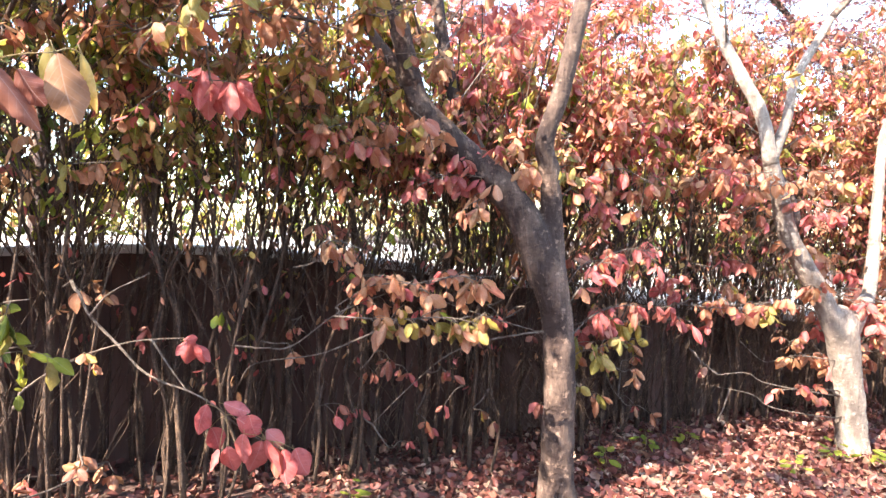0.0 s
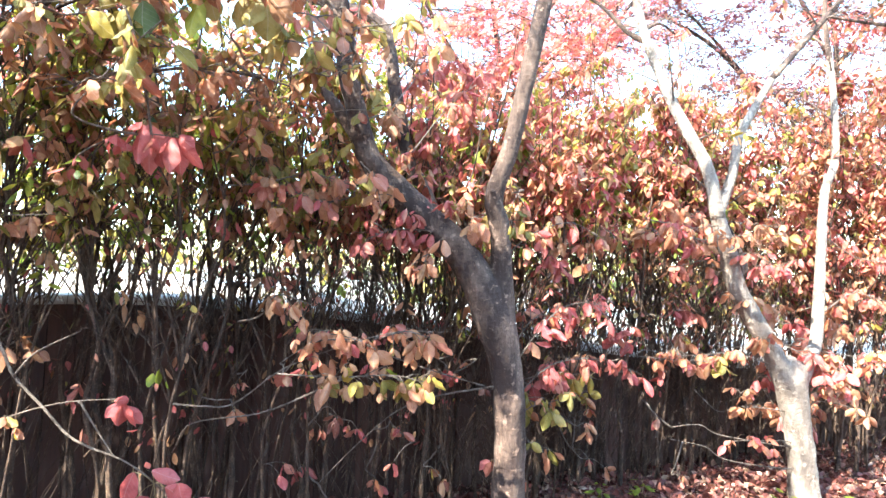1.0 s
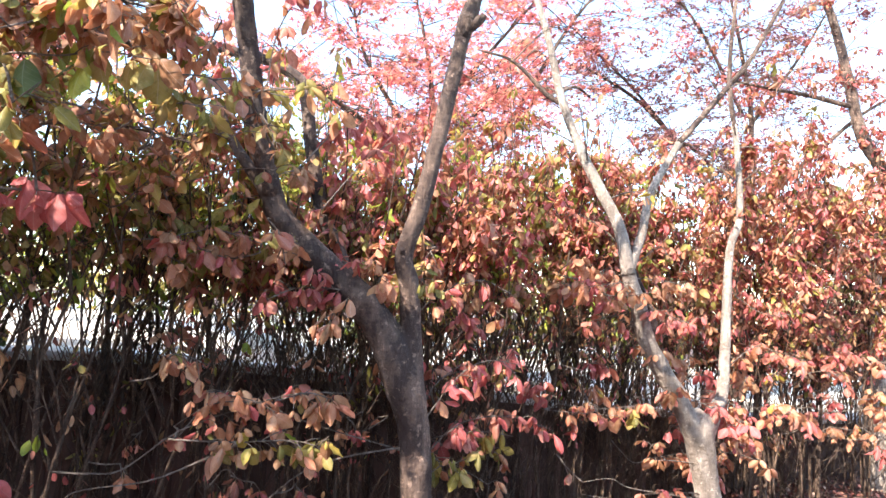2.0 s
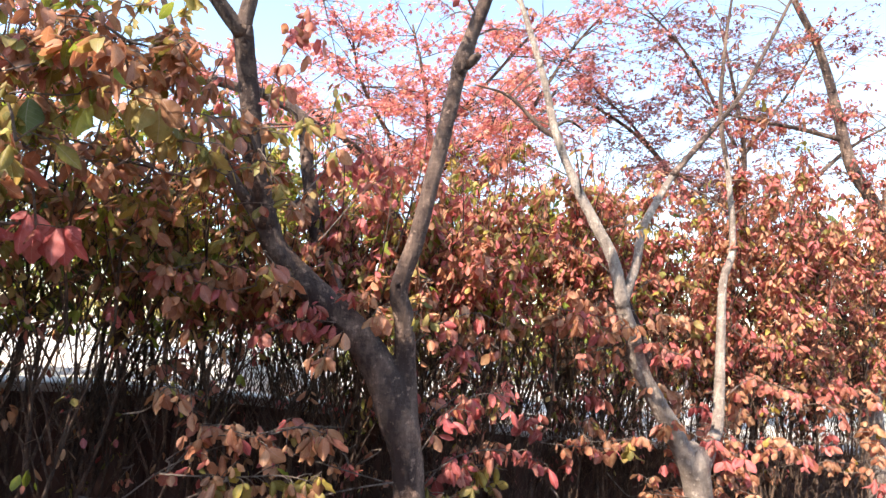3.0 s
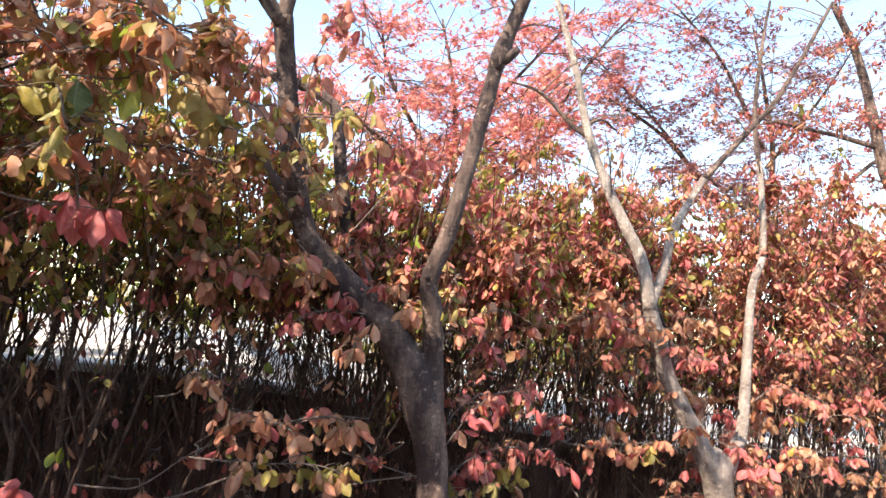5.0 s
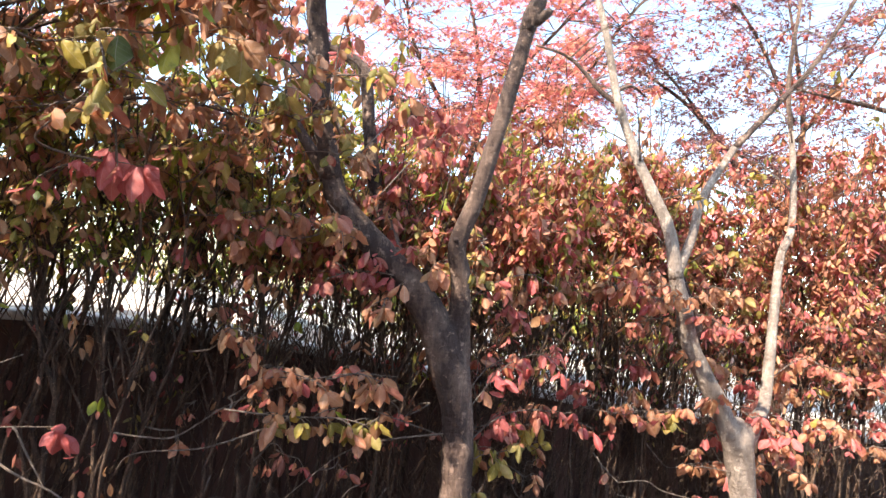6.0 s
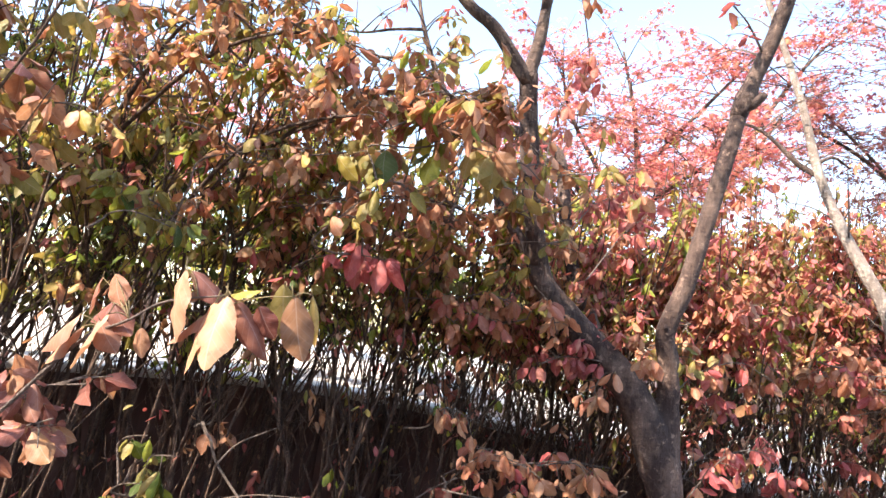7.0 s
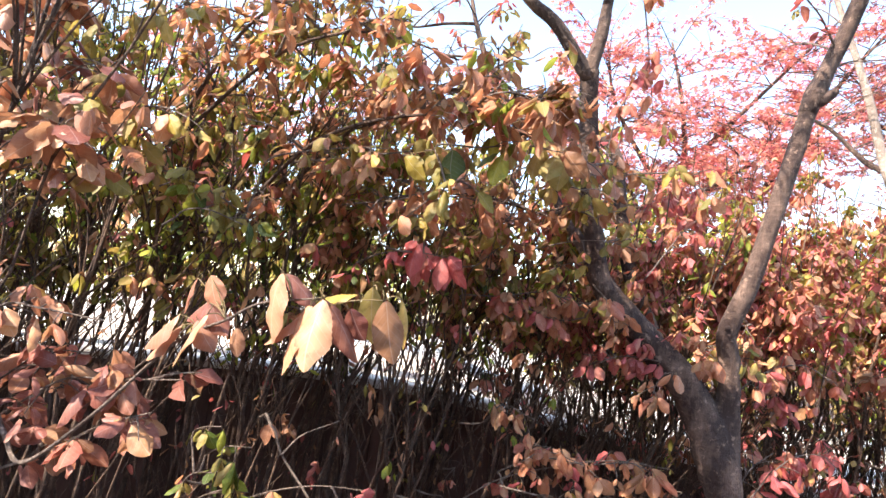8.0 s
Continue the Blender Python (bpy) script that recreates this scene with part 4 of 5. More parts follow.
def leafy_boughs():
    """Arching boughs of the tall shrubs that reach out over the garden strip."""
    tall = [ob for ob, sk in PLANTS if ob["label"].startswith("tall arching")][0]
    a = limb(tall, [(-1.75, 2.3, 2.0), (-1.3, 2.1, 2.40), (-0.85, 1.95, 2.55), (-0.40, 1.9, 2.50)], 0.010, 0.004, STEM, 6, 0, name="bough")
    b = limb(tall, [(-1.75, 2.35, 1.8), (-1.3, 2.25, 2.05), (-0.8, 2.15, 2.15), (-0.35, 2.2, 2.10)], 0.010, 0.004, STEM, 6, 0, name="bough")
    c = limb(tall, [(-2.1, 2.0, 2.2), (-1.6, 1.8, 2.55), (-1.2, 1.75, 2.66), (-0.85, 1.8, 2.60)], 0.010, 0.004, STEM, 6, 0, name="bough")
    d = limb(tall, [(-2.1, 2.0, 2.3), (-1.85, 1.9, 2.66), (-1.65, 1.88, 2.84), (-1.45, 1.9, 2.90)], 0.010, 0.004, STEM, 6, 0, name="bough")
    e = limb(tall, [(-1.8, 2.1, 1.9), (-1.35, 1.8, 2.22), (-0.85, 1.7, 2.34), (-0.45, 1.72, 2.28)], 0.010, 0.004, STEM, 6, 0, name="bough")
    f = limb(tall, [(-1.8, 2.3, 2.2), (-1.3, 2.3, 2.48), (-0.85, 2.3, 2.58), (-0.5, 2.3, 2.55)], 0.010, 0.004, STEM, 6, 0, name="bough")
    side_twigs(tall, [e, f, a], 44, 0.26, 89, {"orange": 4, "brown": 4.5, "olive": 2.2, "tan": 3, "red": 1, "green": 0.6}, 820, 0.066, MID_BLADES, rise=0.1, top=0.15)
    side_twigs(tall, [a, b, c, d], 58, 0.30, 88, {"orange": 3.5, "brown": 4, "olive": 3, "tan": 2.5, "yellow": 0.5, "green": 0.8}, 1000, 0.060, MID_BLADES, rise=0.1, top=0.15)
    PLANTS.append((tall, np.vstack((a, b, c))))


leafy_boughs()

# ---- sprays: single twigs with leaves that can be told apart ----
LEAF_MESH = {}


def leaf_mesh(k, tint, shapes=FINE_BLADES):
    key = (k, tint, len(shapes[0][0]))
    if key not in LEAF_MESH:
        v, t, u = shapes[k]
        stalk, (q, c) = joined([tube(np.array(((0, -0.16, 0.05), (0, -0.06, 0.015), (0, 0.03, 0.004))), 0.011, 0.009, 4)])
        n = len(v)
        me = mesh_from("leaf", np.vstack((v, stalk)), [t, q + n, c + n], [LEAF[tint], PETIOLE], [0] * len(t) + [1] * (len(q) + len(c)), np.vstack((u, np.full((len(stalk), 2), 0.5))))
        LEAF_MESH[key] = me
    return LEAF_MESH[key]


def spray(palette, pts, count, length, lead=0.15):
    """One thin branch with its leaves, grown out of the nearest plant."""
    owner, root, far, flip = None, None, 1e9, False
    for ob, sk in PLANTS:
        for back in ((False,) if count or palette == "shoot" else (False, True)):
            p = np.array(pts[-1 if back else 0])
            d = np.linalg.norm(sk - p, axis=1) + 0.6 * np.clip(sk[:, 2] - p[2], 0, 9)
            i = int(d.argmin())
            if d[i] < far:
                far, owner, root, flip = d[i], ob, sk[i], back
    pts = pts[::-1] if flip else pts
    line = curve_through(pts, 6)
    whole = curve_through([root, root * 0.45 + line[0] * 0.55 + np.array((0, 0, -0.05 * min(far, 1))), *pts], 6)
    tubes = [tube(whole, 0.0075 if lead > 0.3 or not count else 0.0052, 0.0020, 6, taper=0.9)]
    share, places, count = MIX.get(palette), [], round(count * 2.1)
    shoots = max(1, round(count / 3.6))
    for i in range(shoots if count else 0):
        f = 1.0 if i == shoots - 1 else lead + (1 - lead) * (i + R.uniform(0.0, 0.9)) / shoots
        k = min(len(line) - 2, int(f * (len(line) - 1)))
        w = f * (len(line) - 1) - k
        p = line[k] * (1 - w) + line[k + 1] * w
        way = (line[k + 1] - line[k]) / np.linalg.norm(line[k + 1] - line[k])
        side = np.cross(way, (0, 0, 1.0)) * R.choice((-1, 1)) * R.uniform(0.3, 1.0)
        d = side + way * R.uniform(0.3, 1.0) + np.array((0, 0, R.uniform(-0.9, 0.8)))
        ln = 0.012 if i == shoots - 1 else R.uniform(0.3, 0.7 if lead > 0.3 else 1.5) * length
        q = p + d / np.linalg.norm(d) * ln
        if ln > 0.02:
            tubes.append(tube(curve_through([p, (p + q) / 2 + np.array((0, 0, 0.006)), q], 2), 0.0024, 0.0014, 4))
        turn = R.uniform(0, 6.28)
        n = count - len(places) if i == shoots - 1 else min(R.choice((3, 4, 4, 5)), count - len(places))
        for j in range(n):
            a = turn + j * 6.28 / max(n, 2) + R.gauss(0, 0.35)
            fall = R.uniform(0.0, 1.0) if palette in ("salmon", "near") else R.uniform(0.5, 2.0)
            places.append((q + d / np.linalg.norm(d) * R.uniform(-0.3, 0.1) * ln, Vector((math.cos(a), math.sin(a), -fall)) + Vector(d) * 0.4))
    bl = part_of("branch", tubes_mesh("branch", tubes, TWIG), owner)
    PLANTS.append((owner, line))
    for p, al in places:
        al.normalize()
        up = Vector((R.gauss(-0.2, 0.6), R.gauss(-0.5, 0.6), R.uniform(0.2, 1.0)))
        up = (up - al * up.dot(al)).normalized()
        across = al.cross(up)
        tint = R.choices(list(share), list(share.values()))[0]
        lf = new("leaf", leaf_mesh(R.randrange(7), tint))
        size = length * R.choice((0.4, 0.55, 0.65, 0.8, 0.9, 1.05)) * R.uniform(0.92, 1.08)
        m = Matrix((across, al, up)).transposed().to_4x4()
        m.translation = Vector(p) + al * 0.14 * size
        lf.matrix_basis = m @ Matrix.Diagonal((size, size, size, 1))
        lf.parent = bl
    return bl


def big_leaf(twig, base, tip, wide, tint, curl, facing=(-0.3, -0.85, 0.45), stalk=None):
    """One broad leaf of a twig, hung from base to tip; stalk: where its long stalk leaves the twig."""
    base, along = Vector(base), Vector(tip) - Vector(base)
    size = along.length * 1.03
    along.normalize()
    up = Vector(facing)
    up = (up - along * up.dot(along)).normalized()
    lf = new("leaf", leaf_mesh(curl, tint, SAWN_BLADES))
    m = Matrix((along.cross(up), along, up)).transposed().to_4x4()
    m.translation = base
    lf.matrix_basis = m @ Matrix.Diagonal((wide / (2 * CURLS[curl][0]), size, size, 1))
    lf.parent = twig
    if stalk:
        s0 = Vector(stalk)
        me = tubes_mesh("stalk", [tube(curve_through([tuple(s0), tuple((s0 + base) / 2 + Vector((0, 0, 0.008))), tuple(base)], 3), 0.0016, 0.0013, 5)], PETIOLE)
        part_of("stalk", me, twig)


mid_twig = spray("shoot", [(-1.63, 2.1, 0.63), (-1.45, 2.1, 0.75), (-1.22, 2.11, 0.83), (-0.99, 2.13, 0.85)], 0, 0.0)
big_leaf(mid_twig, (-1.004, 2.118, 0.836), (-1.039, 2.098, 0.787), 0.051, "pink", 0, (-0.35, -0.85, 0.4), (-1.014, 2.13, 0.831))
big_leaf(mid_twig, (-1.002, 2.140, 0.832), (-1.020, 2.155, 0.730), 0.065, "pink", 2, (0.2, -0.85, 0.45), (-1.014, 2.13, 0.831))
big_leaf(mid_twig, (-0.987, 2.130, 0.834), (-0.942, 2.100, 0.751), 0.056, "pink", 6, (-0.6, -0.65, 0.4), (-1.014, 2.13, 0.831))
big_leaf(mid_twig, (-0.981, 2.145, 0.820), (-0.923, 2.145, 0.753), 0.052, "pink", 1, (-0.1, -0.8, 0.6), (-1.014, 2.13, 0.831))
big_leaf(mid_twig, (-1.019, 2.125, 0.841), (-0.959, 2.105, 0.855), 0.039, "pink", 4, (-0.35, -0.85, 0.4), (-1.014, 2.13, 0.831))
low_twig = spray("shoot", [(-1.443, 2.140, 1.012), (-1.386, 2.120, 0.926), (-1.262, 2.100, 0.816), (-1.157, 2.070, 0.730), (-1.055, 2.040, 0.691), (-0.955, 2.010, 0.671), (-0.843, 1.970, 0.634), (-0.730, 1.950, 0.555), (-0.626, 1.920, 0.513), (-0.534, 1.900, 0.488)], 0, 0.0)
big_leaf(low_twig, (-0.844, 1.918, 0.649), (-0.871, 1.898, 0.545), 0.078, "pink", 0, (-0.35, -0.85, 0.4), (-0.776, 1.93, 0.606))
big_leaf(low_twig, (-0.836, 1.940, 0.553), (-0.798, 1.955, 0.467), 0.072, "pink", 2, (0.2, -0.85, 0.45), (-0.776, 1.93, 0.606))
big_leaf(low_twig, (-0.798, 1.930, 0.480), (-0.832, 1.900, 0.414), 0.068, "pink", 6, (-0.6, -0.65, 0.4), (-0.776, 1.93, 0.606))
big_leaf(low_twig, (-0.768, 1.945, 0.486), (-0.758, 1.945, 0.385), 0.084, "pink", 1, (-0.1, -0.8, 0.6), (-0.776, 1.93, 0.606))
big_leaf(low_twig, (-0.737, 1.925, 0.594), (-0.640, 1.905, 0.557), 0.074, "pink", 4, (-0.35, -0.85, 0.4), (-0.776, 1.93, 0.606))
big_leaf(low_twig, (-0.783, 1.918, 0.651), (-0.691, 1.933, 0.622), 0.054, "pink", 0, (0.2, -0.85, 0.45), (-0.776, 1.93, 0.606))
big_leaf(low_twig, (-0.681, 1.888, 0.621), (-0.649, 1.868, 0.561), 0.072, "pink", 0, (-0.35, -0.85, 0.4), (-0.621, 1.9, 0.527))
big_leaf(low_twig, (-0.640, 1.910, 0.523), (-0.691, 1.925, 0.384), 0.085, "pink", 2, (0.2, -0.85, 0.45), (-0.621, 1.9, 0.527))
big_leaf(low_twig, (-0.621, 1.900, 0.531), (-0.577, 1.870, 0.412), 0.081, "pink", 6, (-0.6, -0.65, 0.4), (-0.621, 1.9, 0.527))
big_leaf(low_twig, (-0.626, 1.915, 0.559), (-0.557, 1.915, 0.511), 0.065, "pink", 1, (-0.1, -0.8, 0.6), (-0.621, 1.9, 0.527))
big_leaf(low_twig, (-0.554, 1.895, 0.499), (-0.537, 1.875, 0.378), 0.100, "pink", 4, (-0.35, -0.85, 0.4), (-0.621, 1.9, 0.527))
big_leaf(low_twig, (-0.515, 1.888, 0.503), (-0.461, 1.903, 0.405), 0.088, "pink", 0, (0.2, -0.85, 0.45), (-0.621, 1.9, 0.527))
big_leaf(low_twig, (-0.593, 1.910, 0.503), (-0.596, 1.880, 0.399), 0.074, "red", 2, (-0.6, -0.65, 0.4), (-0.621, 1.9, 0.527))
big_leaf(low_twig, (-0.699, 1.900, 0.549), (-0.713, 1.900, 0.437), 0.077, "pink", 6, (-0.1, -0.8, 0.6), (-0.621, 1.9, 0.527))
spray("shoot", [(-1.130, 2.110, 0.829), (-1.048, 2.070, 0.744), (-0.955, 2.010, 0.671)], 0, 0.0)
spray("shoot", [(-1.37, 2.1, 0.94), (-1.31, 2.12, 1.02), (-1.17, 2.15, 1.1)], 0, 0.0)
spray("tan", [(-1.44, 2.1, 0.75), (-1.39, 2.1, 0.77), (-1.36, 2.1, 0.75)], 4, 0.064)
high_twig = spray("pink", [(-1.22, 2.15, 1.78), (-1.1, 2.12, 1.84), (-0.94, 2.08, 1.86), (-0.81, 2.05, 1.85)], 9, 0.075)
big_leaf(high_twig, (-0.948, 2.068, 1.896), (-0.961, 2.048, 1.749), 0.082, "pink", 0, (-0.35, -0.85, 0.4), (-0.954, 2.08, 1.898))
big_leaf(high_twig, (-0.947, 2.090, 1.890), (-0.927, 2.105, 1.718), 0.087, "pink", 2, (0.2, -0.85, 0.45), (-0.954, 2.08, 1.898))
big_leaf(high_twig, (-0.963, 2.080, 1.896), (-1.026, 2.050, 1.817), 0.065, "pink", 6, (-0.6, -0.65, 0.4), (-0.954, 2.08, 1.898))
big_leaf(high_twig, (-0.942, 2.095, 1.902), (-0.881, 2.095, 1.799), 0.074, "pink", 1, (-0.1, -0.8, 0.6), (-0.954, 2.08, 1.898))
big_leaf(high_twig, (-0.953, 2.075, 1.907), (-0.996, 2.055, 1.872), 0.057, "pink", 4, (-0.35, -0.85, 0.4), (-0.954, 2.08, 1.898))
big_leaf(high_twig, (-0.829, 2.038, 1.847), (-0.829, 2.018, 1.714), 0.075, "pink", 0, (-0.35, -0.85, 0.4), (-0.825, 2.05, 1.854))
big_leaf(high_twig, (-0.829, 2.060, 1.851), (-0.794, 2.075, 1.719), 0.080, "pink", 2, (0.2, -0.85, 0.45), (-0.825, 2.05, 1.854))
big_leaf(high_twig, (-0.805, 2.050, 1.852), (-0.723, 2.020, 1.734), 0.067, "pink", 6, (-0.6, -0.65, 0.4), (-0.825, 2.05, 1.854))
big_leaf(high_twig, (-0.842, 2.065, 1.855), (-0.895, 2.065, 1.801), 0.055, "pink", 1, (-0.1, -0.8, 0.6), (-0.825, 2.05, 1.854))
big_leaf(high_twig, (-0.804, 2.045, 1.855), (-0.739, 2.025, 1.809), 0.058, "pink", 4, (-0.35, -0.85, 0.4), (-0.825, 2.05, 1.854))
spray("orange", [(-1.74, 2.3, 1.52), (-1.54, 2.25, 1.54), (-1.32, 2.2, 1.55)], 12, 0.076)
spray("orange", [(0.51, 2.62, 0.83), (0.06, 2.58, 0.96), (-0.21, 2.54, 1.08), (-0.36, 2.5, 1.09)], 14, 0.081)
spray("mixwarm", [(-0.67, 2.5, 0.76), (-0.46, 2.49, 0.92), (-0.2, 2.48, 1.03), (0.03, 2.46, 1.1), (0.26, 2.45, 1.11)], 25, 0.081)
spray("yelgreen", [(-0.44, 2.35, 0.92), (-0.19, 2.32, 0.92), (0.03, 2.28, 0.94), (0.17, 2.25, 0.92)], 35, 0.081)
spray("shoot", [(-0.19, 2.3, 0.91), (-0.34, 2.35, 0.83), (-0.54, 2.4, 0.74), (-0.83, 2.45, 0.68), (-0.92, 2.5, 0.57)], 0, 0.0)
spray("shoot", [(0.49, 2.6, 0.84), (0.23, 2.64, 0.78), (0.04, 2.68, 0.69), (-0.15, 2.71, 0.51), (-0.32, 2.75, 0.32)], 0, 0.0)
spray("olive", [(0.57, 2.6, 0.92), (0.65, 2.65, 0.8), (0.78, 2.7, 0.75), (0.94, 2.75, 0.79)], 17, 0.081)
spray("olive", [(0.57, 2.6, 0.81), (0.63, 2.67, 0.66), (0.74, 2.73, 0.53), (0.85, 2.8, 0.49)], 11, 0.071)
spray("red", [(0.57, 2.6, 0.97), (0.68, 2.7, 1.13), (0.82, 2.8, 1.22)], 12, 0.081)
spray("orange", [(0.23, 2.55, 1.53), (0.17, 2.47, 1.47), (0.14, 2.4, 1.39)], 14, 0.081)
spray("orange", [(-0.16, 2.5, 1.87), (-0.09, 2.42, 1.79), (-0.05, 2.35, 1.66)], 14, 0.081)
spray("mixyel", [(-0.21, 2.4, 2.32), (-0.15, 2.33, 2.23), (-0.12, 2.25, 2.13)], 12, 0.076)
spray("darkred", [(0.25, 2.55, 1.56), (0.12, 2.51, 1.57), (-0.01, 2.46, 1.56), (-0.11, 2.42, 1.51)], 24, 0.081)
spray("orange", [(-0.77, 2.5, 1.73), (-0.59, 2.48, 1.75), (-0.38, 2.47, 1.8), (-0.17, 2.45, 1.75)], 19, 0.081)
spray("red", [(-0.65, 2.85, 1.23), (-0.53, 2.82, 1.32), (-0.38, 2.8, 1.24)], 11, 0.076)
spray("pink", [(0.57, 2.55, 0.92), (0.77, 2.63, 1.17), (0.94, 2.72, 1.25), (1.14, 2.8, 1.23)], 19, 0.081)
spray("darkred", [(0.63, 2.6, 0.81), (0.81, 2.73, 0.93), (1.06, 2.87, 0.95), (1.33, 3.0, 0.88)], 17, 0.076)
spray("mixyel", [(0.62, 2.6, 0.7), (0.78, 2.8, 0.72), (0.99, 3.0, 0.59)], 11, 0.071)
spray("red", [(0.53, 2.6, 1.45), (0.68, 2.68, 1.58), (0.9, 2.77, 1.66), (1.08, 2.85, 1.6)], 17, 0.081)
spray("darkred", [(0.09, 2.55, 1.96), (0.24, 2.67, 2.19), (0.4, 2.78, 2.36), (0.56, 2.9, 2.47)], 22, 0.081)
spray("darkred", [(-0.04, 2.6, 2.15), (0.11, 2.72, 2.37), (0.28, 2.83, 2.45), (0.47, 2.95, 2.57)], 22, 0.081)
spray("red", [(-0.19, 2.5, 1.71), (-0.31, 2.5, 1.68), (-0.46, 2.5, 1.72), (-0.61, 2.5, 1.76)], 17, 0.081)
spray("mixyel", [(-0.17, 1.95, 2.25), (-0.04, 1.93, 2.28), (0.06, 1.92, 2.28), (0.15, 1.9, 2.21)], 12, 0.075)
spray("orange", [(-0.47, 2.5, 0.95), (-0.31, 2.45, 1.05), (-0.11, 2.4, 1.07)], 12, 0.076)
spray("red", [(-0.2, 2.4, 2.29), (-0.17, 2.37, 2.66), (-0.08, 2.33, 2.85), (-0.01, 2.3, 2.95)], 25, 0.076)
spray("mixwarm", [(2.43, 3.42, 0.86), (2.16, 3.4, 0.94), (1.83, 3.37, 0.92), (1.54, 3.35, 0.95)], 24, 0.081)
spray("pink", [(2.11, 3.35, 1.38), (2.24, 3.28, 1.5), (2.35, 3.2, 1.49)], 14, 0.076)
spray("red", [(2.11, 3.35, 1.41), (1.89, 3.28, 1.51), (1.69, 3.2, 1.47)], 14, 0.076)
spray("orange", [(2.03, 3.35, 1.69), (1.8, 3.25, 1.77), (1.58, 3.15, 1.72)], 16, 0.076)
spray("orange", [(2.06, 3.35, 1.76), (2.19, 3.28, 1.75), (2.34, 3.2, 1.72)], 14, 0.076)
spray("red", [(2.02, 3.3, 1.52), (2.12, 3.2, 1.56), (2.29, 3.1, 1.46)], 16, 0.081)
spray("orange", [(1.99, 3.25, 1.73), (1.77, 3.18, 1.7), (1.6, 3.1, 1.67)], 12, 0.081)
spray("red", [(2.85, 3.6, 1.17), (3.06, 3.58, 1.34), (3.26, 3.57, 1.31), (3.46, 3.55, 1.25)], 20, 0.081)
spray("pink", [(2.78, 3.5, 0.96), (3.02, 3.53, 0.93), (3.25, 3.57, 0.91), (3.54, 3.6, 0.82)], 19, 0.081)
spray("red", [(2.49, 3.4, 0.4), (2.26, 3.35, 0.41), (2.09, 3.3, 0.42)], 12, 0.076)
spray("shoot", [(2.51, 3.42, 0.58), (2.33, 3.36, 0.61), (2.15, 3.3, 0.63)], 0, 0.0)
spray("shoot", [(2.53, 3.42, 0.22), (2.09, 3.35, 0.29), (1.91, 3.27, 0.39), (1.66, 3.2, 0.45)], 0, 0.0)
spray("shoot", [(2.52, 3.42, 0.36), (2.05, 3.35, 0.44), (1.87, 3.27, 0.52), (1.66, 3.2, 0.52)], 0, 0.0)
spray("red", [(2.07, 3.5, 1.94), (1.76, 3.45, 2.14), (1.51, 3.4, 2.15)], 16, 0.076)
spray("darkred", [(2.96, 3.7, 1.73), (3.19, 3.65, 1.58), (3.47, 3.6, 1.6)], 19, 0.081)
spray("olive", [(-1.03, 1.75, 1.85), (-0.92, 1.7, 1.95), (-0.81, 1.65, 2.04), (-0.7, 1.6, 2.11)], 15, 0.085)
olive_twig = spray("yelgreen", [(-0.86, 1.7, 2.22), (-0.7, 1.67, 2.22), (-0.56, 1.65, 2.24), (-0.41, 1.62, 2.22)], 9, 0.075)
big_leaf(olive_twig, (-0.432, 1.648, 2.218), (-0.455, 1.628, 2.125), 0.085, "olive", 0, (-0.35, -0.85, 0.4), (-0.431, 1.66, 2.225))
big_leaf(olive_twig, (-0.416, 1.670, 2.213), (-0.396, 1.685, 2.108), 0.094, "olive", 2, (0.2, -0.85, 0.45), (-0.431, 1.66, 2.225))
big_leaf(olive_twig, (-0.398, 1.660, 2.240), (-0.331, 1.630, 2.151), 0.077, "brown", 6, (-0.6, -0.65, 0.4), (-0.431, 1.66, 2.225))
big_leaf(olive_twig, (-0.480, 1.675, 2.233), (-0.514, 1.675, 2.141), 0.07, "olive", 1, (-0.1, -0.8, 0.6), (-0.431, 1.66, 2.225))
big_leaf(olive_twig, (-0.614, 1.658, 2.206), (-0.638, 1.638, 2.090), 0.08, "green", 0, (-0.35, -0.85, 0.4), (-0.626, 1.67, 2.213))
big_leaf(olive_twig, (-0.614, 1.680, 2.253), (-0.564, 1.695, 2.171), 0.085, "olive", 2, (0.2, -0.85, 0.45), (-0.626, 1.67, 2.213))
big_leaf(olive_twig, (-0.637, 1.670, 2.207), (-0.707, 1.640, 2.147), 0.076, "deep", 6, (-0.6, -0.65, 0.4), (-0.626, 1.67, 2.213))
big_leaf(olive_twig, (-0.804, 1.688, 2.204), (-0.785, 1.668, 2.087), 0.101, "deep", 0, (-0.35, -0.85, 0.4), (-0.81, 1.7, 2.202))
big_leaf(olive_twig, (-0.847, 1.710, 2.195), (-0.890, 1.725, 2.111), 0.08, "olive", 2, (0.2, -0.85, 0.45), (-0.81, 1.7, 2.202))
big_leaf(olive_twig, (-0.973, 1.700, 2.168), (-0.893, 1.670, 2.083), 0.064, "yellow", 6, (-0.6, -0.65, 0.4), (-0.81, 1.7, 2.202))
big_leaf(olive_twig, (-0.802, 1.715, 2.219), (-0.738, 1.715, 2.160), 0.08, "brown", 1, (-0.1, -0.8, 0.6), (-0.81, 1.7, 2.202))
spray("olive", [(-0.48, 1.9, 2.09), (-0.4, 1.85, 2.16), (-0.29, 1.8, 2.14)], 13, 0.08)
spray("orange", [(-0.62, 2.0, 2.52), (-0.48, 1.95, 2.45), (-0.29, 1.9, 2.34)], 19, 0.08)
spray("orange", [(-0.92, 2.0, 2.07), (-0.77, 1.98, 2.1), (-0.66, 1.95, 2.06)], 12, 0.085)
